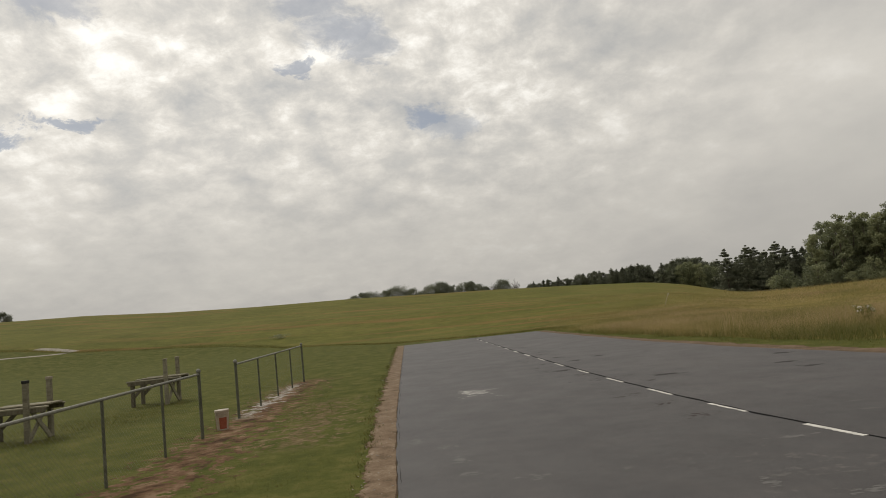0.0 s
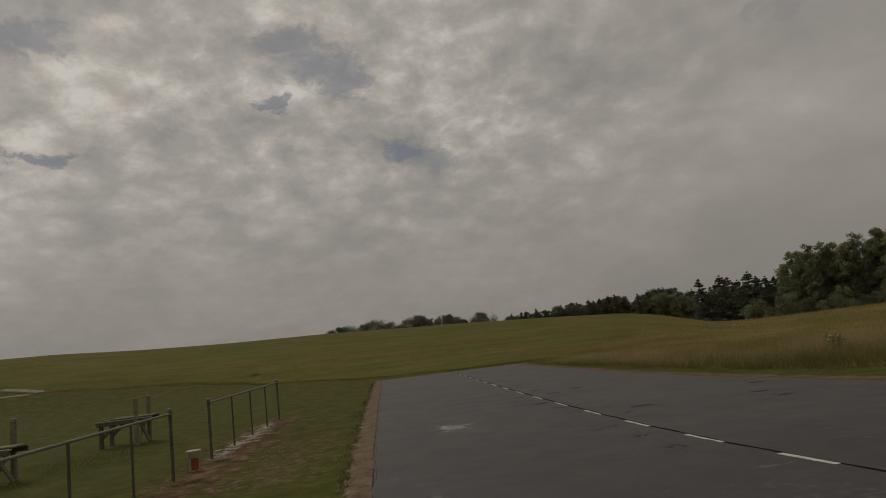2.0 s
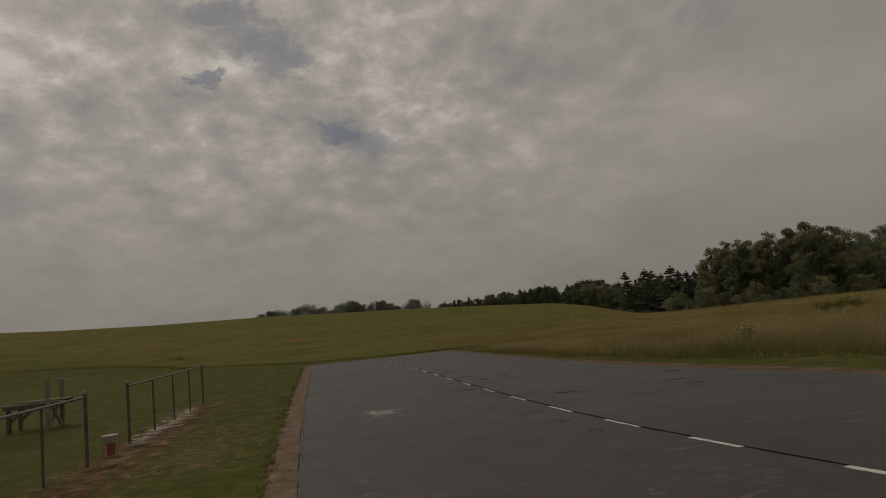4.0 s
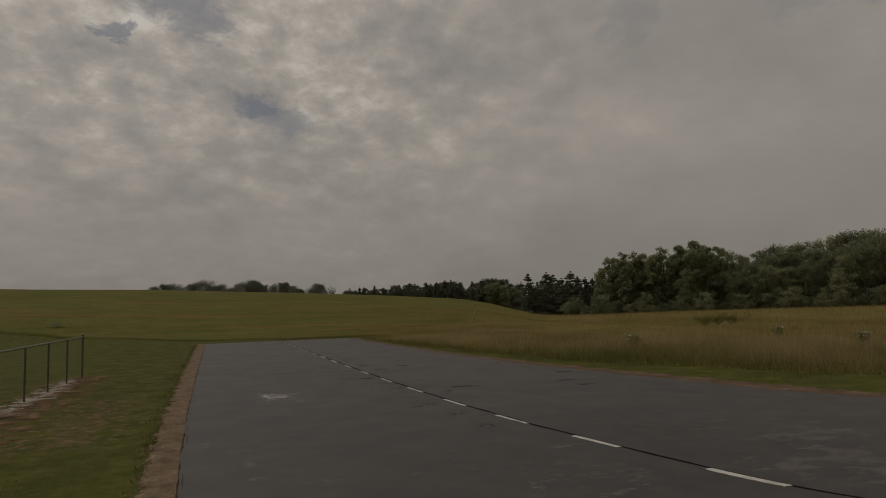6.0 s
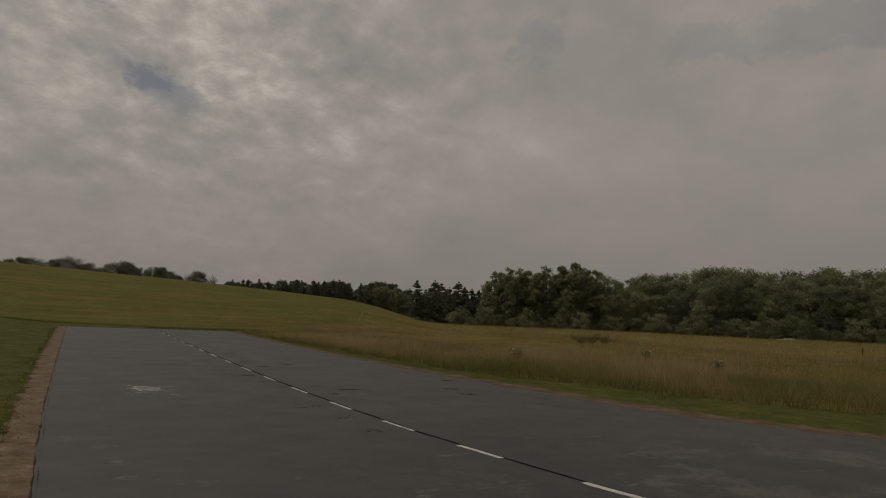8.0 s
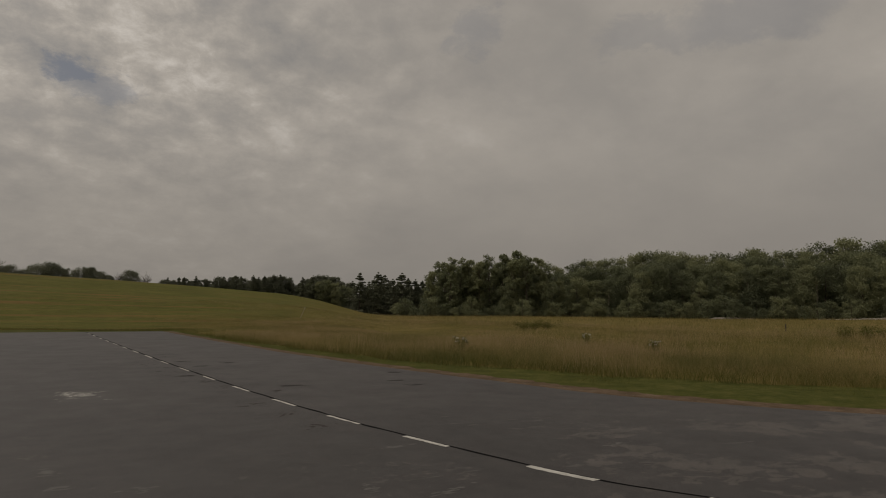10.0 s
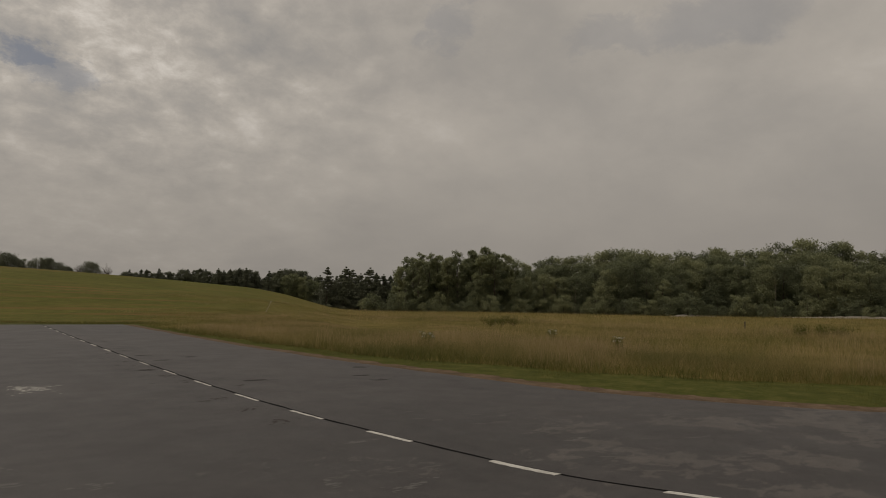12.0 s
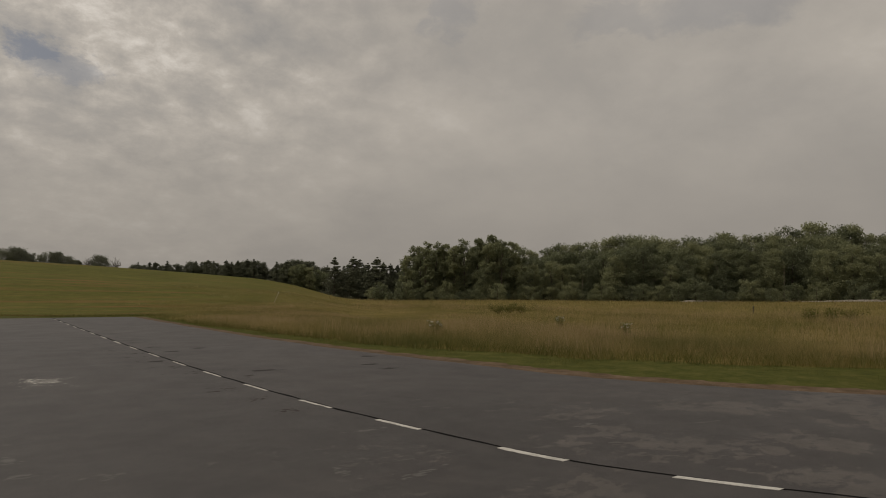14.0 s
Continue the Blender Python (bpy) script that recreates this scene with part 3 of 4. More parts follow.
for i, (y1, y0) in enumerate([(1.9, 1.2)] + DASHES):
    bm = bmesh.new()
    rg = random.Random(100 + i)
    prev = None
    thin = 1.5 if i < 3 else (1.2 if i < 4 else rg.uniform(0.55, 0.9))
    for k in range(19):
        yy = y0 + (y1 - y0) * k / 18
        x = float(along(yy, LINE, 0.4))
        cur = [(x - 0.034 * thin + rg.uniform(-0.006, 0.012) + (0.035 * max(0.0, noise.noise(Vector((i * 3.1, k * 0.55, 0)))) if i > 1 else 0.0), yy, 0.004), (x + 0.034 * thin + rg.uniform(-0.004, 0.004), yy, 0.004)]
        cur = [bm.verts.new((c[0], c[1], z)) for c in cur for z in (0.0, 0.004)]
        if prev:
            bm.faces.new((prev[1], prev[3], cur[3], cur[1]))
            bm.faces.new((prev[0], prev[1], cur[1], cur[0]))
            bm.faces.new((prev[3], prev[2], cur[2], cur[3]))
        prev = cur
    ob = part("centre_line_dash", bm, M_WHITE, runway)
bm = bmesh.new()
prev = None
for k in range(240):
    y = YE - 0.3 - k * 0.2
    x = float(along(y, LINE, 0.4)) + 0.045 + 0.03 * noise.noise(Vector((3, y * 1.5, 0)))
    w = 0.027 + 0.016 * noise.noise(Vector((9, y * 2.5, 0)))
    cur = [bm.verts.new((x - w, y, 0.0015)), bm.verts.new((x + w, y, 0.0015))]
    if prev:
        bm.faces.new((prev[0], prev[1], cur[1], cur[0]))
    prev = cur
part("seam", bm, material("tar", [(0.007, 0.007, 0.007), (0.014, 0.013, 0.013)], rough=0.9, spec=0.05), runway, "black tar-filled centre seam")

# ---- fence ----
def build_fence(x, slope, ys, label):
    f = thing("chain_link_fence", (x, ys[0], 0), label, "fence", "fence sections by the runway", turn=-math.degrees(math.atan(slope)))
    for k, y in enumerate(ys):
        end = k in (0, len(ys) - 1)
        bm = bmesh.new()
        r = 0.028 if end else 0.02
        tube(bm, (0, y - ys[0], -0.15), (0, y - ys[0], 1.13 if end else 1.08), r)
        po = part("post", bm, M_POST, f)
        if end:
            bm = bmesh.new()
            bmesh.ops.create_uvsphere(bm, u_segments=12, v_segments=8, radius=0.042, matrix=pose(0, y - ys[0], 1.145))
            part("cap", bm, M_RAIL, po)
    bm = bmesh.new()
    tube(bm, (0, 0, 1.09), (0, ys[-1] - ys[0], 1.09), 0.021)
    part("top_rail", bm, M_RAIL, f)
    L = ys[-1] - ys[0]
    V, F = [], []
    p, hgt, w = 0.075, 1.05, 0.0022
    for s in (-1, 1):
        k = -int(hgt / p) - 1
        while k * p < L + hgt:
            y0, z0, y1, z1 = (k * p, 0.03, k * p + hgt, 0.03 + hgt) if s > 0 else (k * p + hgt, 0.03, k * p, 0.03 + hgt)
            t0, t1 = 0.0, 1.0
            dy = y1 - y0
            ta, tb = (0 - y0) / dy, (L - y0) / dy
            t0, t1 = max(t0, min(ta, tb)), min(t1, max(ta, tb))
            if t1 > t0:
                a = Vector((0.028, y0 + dy * t0, z0 + hgt * t0))
                b = Vector((0.028, y0 + dy * t1, z0 + hgt * t1))
                i = len(V)
                nrm = Vector((0, -(b - a).z, (b - a).y)).normalized() * w
                V += [a - nrm, a + nrm + Vector((0.002, 0, 0)), b + nrm + Vector((0.002, 0, 0)), b - nrm, (a + b) / 2 + Vector((0.004, 0, 0))]
                F += [(i, i + 1, i + 2, i + 3)]
            k += 1
    ob = new("wire_mesh", mesh_of("wire_mesh", V, F, M_GALV))
    ob.parent = f


build_fence(-4.74, 0.075, [-1.2, 0.7, 2.6, 4.6, 6.6, 8.54, 10.18, 11.6], "grey galvanised chain-link fence with a top rail")
build_fence(-3.70, 0.033, [13.63, 15.33, 17.02, 18.72, 20.4], "short grey chain-link fence section standing alone in the grass")

# ---- stands ----


def build_stand(at, turn, label, capped):
    """Weathered aircraft stand: planked top on crossed legs, two uprights near one end."""
    t = thing("aircraft_stand", at, label, "table", "wooden stands on the lawn", turn=turn)
    rng = random.Random(int(at[1] * 10))
    for k in range(6):
        L = 1.15 if k in (1, 2, 3, 4) else 1.5
        board("plank", (L, 0.118, 0.036), pose(0.93 - L / 2 + rng.uniform(-0.02, 0.02), -0.31 + 0.124 * k, 0.70 + (0.022 if L < 1.4 else -0.02) + rng.uniform(-0.004, 0.004), rng.uniform(-1, 1), rng.uniform(-0.4, 0.4), rng.uniform(-0.5, 0.5)), M_WOOD, t, label="" if L < 1.4 else "long grey side board")
    for s_ in (-1, 1):
        board("apron", (1.42, 0.036, 0.115), pose(0.18, 0.345 * s_, 0.632), M_WOODDARK, t)
    for x in (-0.42, 0.50):
        board("crossbeam", (0.04, 0.64, 0.10), pose(x, 0, 0.625), M_WOODDARK, t)
    for s_ in (-1, 1):
        board("leg", (0.04, 0.10, 1.02), pose(0.56 + 0.024 * s_, 0, 0.33, 46 * s_), M_WOOD, t)
        board("leg", (0.09, 0.09, 0.66), pose(-0.42, 0.30 * s_, 0.30), M_WOODDARK, t)
        board("brace", (0.52, 0.035, 0.085), pose(-0.20, 0.30 * s_ + 0.004 * s_, 0.44, 0, -44), M_WOODDARK, t)
        up = board("upright", (0.095, 0.095, 1.28), pose(0.56, 0.425 * s_, 0.58), M_WOOD, t, bevel=0.012)
        bm = bmesh.new()
        box(bm, (0.11, 0.11, 0.06 if capped else 0.02), pose(0.56, 0.425 * s_, 1.215 if capped else 1.225), 0.006)
        part("cap", bm, M_DARK if capped and s_ < 0 else M_PALEWOOD, up, "dark rubber cap" if capped and s_ < 0 else "pale sawn end")
    return t


M_DARK = material("dark_rubber", [(0.015, 0.015, 0.014), (0.03, 0.03, 0.028)], rough=0.7)
M_PALEWOOD = material("pale_end_grain", [(0.22, 0.19, 0.14), (0.33, 0.29, 0.22)], scale=8, rough=0.9)
build_stand((-8.41, 13.9, -0.02), 0, "weathered grey wooden stand, one upright with a dark cap", True)
build_stand((-7.41, 18.65, -0.02), -2, "weathered grey wooden stand with two bare upright posts", False)

# ---- bucket ----
bucket = thing("bucket", (-3.68, 12.4, -0.035), "white plastic bucket with a red label on the dirt", "bucket")
bm = bmesh.new()
tube(bm, (0, 0, 0), (0, 0, 0.36), 0.105, 0.125, 24)
part("body", bm, M_BUCKET, bucket)
bm = bmesh.new()
tube(bm, (0, 0, 0.335), (0, 0, 0.37), 0.134, 0.134, 24)
part("lid", bm, M_BUCKET, bucket, "white lid with a raised rim")
bm = bmesh.new()
tube(bm, (0, 0, 0.29), (0, 0, 0.302), 0.128, 0.128, 24)
part("collar", bm, M_BUCKET, bucket)
for a0 in (-100, 20, 140):
    bm = bmesh.new()
    vs = []
    for k in range(9):
        a = radians(a0 + 8.5 * k)
        for z in (0.03, 0.24):
            rr = 0.1065 + 0.02 * z / 0.36 + 0.0015
            vs.append(bm.verts.new((rr * math.cos(a), rr * math.sin(a), z)))
    for k in range(8):
        bm.faces.new((vs[2 * k], vs[2 * k + 2], vs[2 * k + 3], vs[2 * k + 1]))
    part("label", bm, M_RED, bucket, "faded red paper label")

# ---- trees ----


def leaf_cloud(rs, centers, radii, count, size, flat=1.0):
    """Small leaf quads scattered round clump centres."""
    c = np.repeat(np.asarray(centers, float), count, axis=0)
    rad = np.repeat(np.asarray(radii, float), count)[:, None]
    d = rs.normal(size=c.shape)
    d /= np.linalg.norm(d, axis=1)[:, None] + 1e-9
    p = c + d * rad * (rs.uniform(0.2, 1.0, (len(c), 1)) ** 0.5) * np.array([1, 1, flat])
    u = rs.normal(size=p.shape); u /= np.linalg.norm(u, axis=1)[:, None]
    w = np.cross(u, d + 0.4 * rs.normal(size=p.shape)); w /= np.linalg.norm(w, axis=1)[:, None] + 1e-9
    s = size * rs.uniform(0.6, 1.3, (len(p), 1))
    V = np.stack([p - u * s, p + w * s * 0.6, p + u * s, p - w * s * 0.6], 1).reshape(-1, 3)
    return V


def quads(V):
    return np.arange(len(V)).reshape(-1, 4).tolist()


def make_tree(name, seed, h, spread, label, low=0.12, lobes=26, leaf=0.2, per=340, airy=0.0, lobe=(0.26, 0.46), mat=None, group="broadleaf trees of the woods"):
    """A tapered trunk with limbs out to rounded lobes of small leaves; airy thins the upper lobes."""
    rs = np.random.RandomState(seed)
    t = thing(name, (0, 0, 0), label, "tree", group)
    bm = bmesh.new()
    rr = 0.016 * h
    top = Vector((rs.normal() * 0.02 * h, rs.normal() * 0.02 * h, h * 0.86))
    tube(bm, (0, 0, -0.6), top * 0.45, rr, rr * 0.65, 8)
    tube(bm, top * 0.45, top, rr * 0.65, rr * 0.15, 8)
    V = []
    for k in range(lobes):
        u = low + (1 - low) * (k + rs.uniform(0, 1)) / lobes
        wide = math.sqrt(max(0.03, 1 - ((u - 0.42) / 0.62) ** 2))
        big = spread * rs.uniform(*lobe) * (1.12 - 0.5 * u)
        a, q = rs.uniform(0, 6.283), max(0.0, spread * wide - 0.6 * big) * rs.uniform(0.2, 1.0) ** 0.5
        u = u if k > 2 or low > 0 else 0.12
        c = np.array([q * math.cos(a) + top.x * u, q * math.sin(a) + top.y * u, min(h * u, h - big * 0.8)])
        if k % 2 == 0:
            root = max(0.1, u - 0.16) * 0.9
            tube(bm, top * root, Vector(c), rr * 0.3, rr * 0.06, 5)
        # sprays over the lobe's outside, thicker on top
        m = max(6, int(per / 9 * (big / (0.36 * spread)) ** 2 * (1 - airy * max(0.0, u - 0.45))))
        d = rs.normal(size=(m, 3))
        d[:, 2] = np.where(d[:, 2] < -0.5, -d[:, 2], d[:, 2])
        d /= np.linalg.norm(d, axis=1)[:, None]
        pts = c + d * np.array([1, 1, 0.85]) * big * rs.uniform(0.5, 1.25, (m, 1))
        V.append(leaf_cloud(rs, pts, np.full(m, 0.2 * spread * rs.uniform(0.7, 1.2)), 9, leaf))
    part("trunk", bm, M_BARK, t)
    V = np.concatenate(V)
    ob = new("crown", mesh_of("crown", V.tolist(), quads(V), mat or M_LEAF))
    ob.parent = t
    return t


def make_pine(seed, h, spread):
    rs = np.random.RandomState(seed)
    t = thing("pine_tree", (0, 0, 0), "dark green pine with tiered branches at the wood's edge", "tree", "pines at the wood's edge")
    bm = bmesh.new()
    tube(bm, (0, 0, -0.6), (0, 0, h * 0.97), 0.017 * h, 0.02, 8)
    C, Rd = [], []
    z = 0.04
    while z < 0.98:
        for k in range(4 + rs.randint(3)):
            z += rs.uniform(-0.012, 0.014)
            reach = spread * (1 - min(z, 0.98)) ** 0.7 * rs.uniform(0.55, 1.2)
            a = rs.uniform(0, 2 * math.pi)
            e = Vector((reach * math.cos(a), reach * math.sin(a), h * z + reach * 0.12))
            tube(bm, (0, 0, h * z), e, 0.05, 0.015, 4)
            for f in (0.3, 0.65, 1.0):
                C.append(tuple(Vector((0, 0, h * z)).lerp(e, f))); Rd.append(0.28 + 0.8 * (1 - z))
        z += 0.052 * rs.uniform(0.6, 1.4)
    C.append((0, 0, h)); Rd.append(0.3)
    part("trunk", bm, M_BARK, t)
    V = leaf_cloud(rs, C, Rd, 46, 0.18, 0.6)
    ob = new("crown", mesh_of("crown", V.tolist(), quads(V), M_PINE))
    ob.parent = t
    return t


def polar(az, r):
    x, y = r * math.sin(radians(az)), r * math.cos(radians(az))
    return x, y, float(height(x, y))


def plant(src, az, r, s, turn, first):
    x, y, z = polar(az, r)
    m = pose(x, y, z, 0, 0, turn)
    if first:
        src.matrix_basis = m @ Matrix.Diagonal((s, s, s, 1))
        return src
    ob = copy_thing(src, m)
    ob.scale = (s, s, s)
    return ob


def build_woods():
    rng = random.Random(11)
    kinds = [make_tree("broadleaf_tree", 20 + k, 14, sp, "full green broadleaf tree in the woods", lobes=lb, low=lo, airy=ai) for k, (sp, lb, lo, ai) in enumerate([(4.4, 34, 0.0, 0.0), (3.6, 28, 0.0, 0.3), (4.0, 30, 0.04, 0.2), (3.3, 26, 0.0, 0.5), (4.9, 38, 0.02, 0.0), (3.9, 30, 0.0, 0.2), (4.5, 26, 0.05, 0.6)])]
    poplars = [make_tree("poplar_tree", 70 + k, 15, sp, "tall narrow light green tree at the wood's edge", low=0.02, lobes=cl, per=330, airy=ai, lobe=(0.3, 0.52), mat=M_POPLAR, group="tall trees at the wood's edge") for k, (sp, cl, ai) in enumerate([(2.5, 26, 0.3), (2.1, 24, 0.7), (2.8, 28, 0.2), (2.3, 22, 0.9)])]
    used = set()

    def put(pool, tag, az, r, el, ref):
        zt = 1.8 + r * math.tan(radians(el))
        k = rng.randrange(len(pool))
        plant(pool[k], az, r, max(0.2, (zt - polar(az, r)[2]) / ref), rng.uniform(0, 360), (tag, k) not in used)
        used.add((tag, k))

    outline = [(32.3, 1.9), (33.5, 2.25), (34.2, 3.2), (35, 3.66), (36.7, 3.8), (37.6, 3.35), (39.3, 4.07), (41.1, 4.3), (42.5, 4.2), (43.3, 3.8), (44.9, 3.06), (46.4, 3.4), (47.9, 3.86), (50.6, 4.07), (54.4, 4.61), (56.6, 4.1), (59.9, 4.55), (62.5, 4.4), (65.0, 4.5), (65.6, 4.85), (66.7, 5.43), (67.7, 5.2), (68.4, 4.5), (69.7, 5.2), (70.4, 4.46), (71.3, 4.15), (74, 4.25), (80, 3.8), (95, 3.4)]
    oa, oe = [o[0] for o in outline], [o[1] for o in outline]
    for r0, drop in [(149, 1.7), (157, 0.55), (167, -0.22)]:
        az = (39.6 if r0 < 165 else 33.4) + rng.uniform(0, 1)
        while az < 84:
            put(kinds, "b", az, r0 + rng.uniform(-3, 3), np.interp(az, oa, oe) + (-0.02 if az > 43.7 else -0.5) - drop * rng.uniform(0.5, 1.2) - rng.choice([0.0, 0.1, 0.3]), 14)
            az += rng.uniform(0.55, 1.0)
    for az, de in [(39.0, 0.1), (40.1, 0), (41.0, 0.15), (42.0, 0.0), (43.0, 0.2), (44.1, 0.05), (45.2, 0.2), (46.7, -0.1), (47.6, 0.25), (48.7, -0.05), (40.6, 0.8), (42.5, 0.9), (44.6, 0.9), (46.2, 0.8), (48, 0.9), (38.3, 0.3), (49.4, 0.5), (39.6, 0.5), (41.5, 0.55), (43.6, 0.5), (45.8, 0.5), (47.2, 0.6)]:
        az = 0.92 * az - 1.39
        put(poplars, "p", az, rng.uniform(146, 156), np.interp(az, oa, oe) + 0.3 - de, 15)
    shrubs = [make_tree("shrub", 90 + k, 4, 2.4, "green shrub at the foot of the woods", low=0.02, lobes=14, per=150, leaf=0.14, mat=(M_POPLAR, M_LEAF, M_LEAF, M_LEAF)[k], group="shrubs at the wood's edge") for k in range(4)]
    az = 30.8
    while az < 84:
        put(shrubs, "s", az, rng.uniform(140, 146), np.interp(az, [33, 72], [-1.3, -0.2]) + (rng.uniform(0.9, 1.7) if rng.random() < 0.3 else rng.uniform(0.4, 1.1)), 4)
        az += rng.uniform(0.3, 0.75)
    pines = [make_pine(40 + k, 12, sp) for k, sp in enumerate([4.3, 4.8, 3.7])]
    for az, el, r in [(31.3, 2.95, 168), (32.2, 2.2, 178), (33.05, 3.05, 170), (33.7, 2.8, 174), (34.5, 2.5, 178), (35.4, 3.05, 168), (36.0, 2.6, 172), (36.7, 2.5, 168), (32.7, 2.5, 182), (34.1, 2.3, 182), (37.4, 2.4, 176), (30.6, 2.2, 185), (38.2, 2.4, 180), (37.0, 2.0, 184), (35.0, 2.2, 186), (31.8, 1.9, 172), (32.9, 1.8, 166), (34.6, 1.9, 166), (36.3, 1.9, 164), (30.9, 1.6, 176), (33.5, 2.0, 190), (35.9, 2.1, 190), (37.8, 2.0, 170)]:
        put(pines, "n", 0.92 * az - 1.39, r, el - 0.55, 12)
    # beyond the hill
    crest = [make_tree("hilltop_tree", 60 + k, 8, sp, "dark green tree showing over the hill's crest", low=-0.05, lobes=40, per=330, leaf=0.17, mat=M_PINE, group="trees beyond the hill") for k, sp in enumerate([4.2, 3.4, 5.2])]
    tops = [(-4.7, 1.98), (-4.0, 2.05), (-3.2, 2.19), (-2.0, 2.2), (-0.8, 2.36), (0.4, 2.1), (1.4, 1.85), (2.4, 2.2), (3.1, 2.42), (3.8, 2.0), (5.1, 2.12), (5.7, 2.05), (6.3, 1.9), (6.9, 1.65), (8.6, 1.97), (-31.5, 3.05)]
    for az, el in tops:
        put(crest, "c", az, 180 + rng.uniform(-5, 5), el + rng.choice([-0.12, -0.04, 0.04]), 8)
    hedge = [make_tree("conifer", 50 + k, 9, sp, "dark green conifer in the row beyond the hill", low=0.0, lobes=44, per=330, leaf=0.17, mat=M_PINE, group="conifer row beyond the hill") for k, sp in enumerate([2.8, 3.5, 2.4])]
    az = 10.9
    while az < 26.4:
        el = np.interp(az, [10.2, 11.5, 14.8, 16.7, 18.4, 21.0, 21.3, 21.8, 22.5, 24.2, 25.4, 26.0], [1.48, 1.46, 1.71, 1.84, 1.8, 2.05, 1.25, 1.3, 1.86, 2.15, 1.95, 1.6]) - rng.choice([0, 0, 0.06, 0.14])
        if rng.random() < 0.55:
            put(pines, "n", az, 180 + rng.uniform(-6, 6), el + rng.uniform(0.0, 0.18), 12)
        put(hedge, "h", az + 0.15, 185 + rng.uniform(-4, 4), el - rng.uniform(0.02, 0.3), 9)
        if az > 22.2:
            put(kinds, "b", az + 0.2, 176 + rng.uniform(-3, 3), el - rng.uniform(0.3, 0.6), 14)
        az += rng.uniform(0.36, 0.56)
    # two bare trees
    for az, el in [(7.8, 1.85), (9.75, 1.9)]:
        x, y, z = polar(az, 178)
        t = thing("bare_tree", (x, y, z), "leafless grey tree on the hill's crest", "tree", "trees beyond the hill")
        hh = 1.8 + 178 * math.tan(radians(el)) - z
        bm = bmesh.new()
        tube(bm, (0, 0, -0.5), (0, 0, hh * 0.55), 0.11, 0.07, 6)
        for k in range(26):
            a = rng.uniform(0, 6.28)
            b0 = Vector((0, 0, hh * rng.uniform(0.35, 0.55)))
            e = b0 + Vector((math.cos(a) * 1.5 * rng.uniform(0.3, 1), math.sin(a) * 1.5 * rng.uniform(0.3, 1), hh * rng.uniform(0.15, 0.45)))
            tube(bm, b0, e, 0.05, 0.02, 4)
            for q in range(4):
                c = b0.lerp(e, rng.uniform(0.4, 1))
                tube(bm, c, c + Vector((rng.uniform(-0.6, 0.6), rng.uniform(-0.6, 0.6), rng.uniform(0.1, 0.8))), 0.022, 0.01, 3)
        part("trunk", bm, M_BARK, t)


build_woods()

# ---- grasses ----


def blades(name, rs, xy, hmin, hmax, width, lean, mat, label, sink=0.02, category="grass", low=lambda x, y: 1.0):
    n_ = len(xy)
    z0 = height(xy[:, 0], xy[:, 1]) - sink
    h = (hmin + (hmax - hmin) * rs.uniform(0, 1, n_) ** 1.3) * low(xy[:, 0], xy[:, 1])
    a = rs.uniform(0, 2 * np.pi, n_)
    side = np.stack([np.cos(a), np.sin(a)], 1) * (width * rs.uniform(0.6, 1.3, n_) / 2)[:, None]
    la = rs.uniform(0, 2 * np.pi, n_)
    off = np.stack([np.cos(la), np.sin(la)], 1) * (h * lean * rs.uniform(0.2, 1.0, n_))[:, None]
    V = np.zeros((n_, 5, 3))
    V[:, 0, :2], V[:, 0, 2] = xy - side, z0
    V[:, 1, :2], V[:, 1, 2] = xy + side, z0
    V[:, 2, :2], V[:, 2, 2] = xy + off * 0.35 + side * 0.8, z0 + h * 0.6
    V[:, 3, :2], V[:, 3, 2] = xy + off * 0.35 - side * 0.8, z0 + h * 0.6
    V[:, 4, :2], V[:, 4, 2] = xy + off, z0 + h
    i = np.arange(n_)[:, None] * 5
    F = (i + np.array([0, 1, 2, 3])).tolist() + (i + np.array([3, 2, 4])).tolist()
    me = mesh_of(name, V.reshape(-1, 3).tolist(), F, mat)
    return tagged(new(name, me), label, category, kind="stuff")


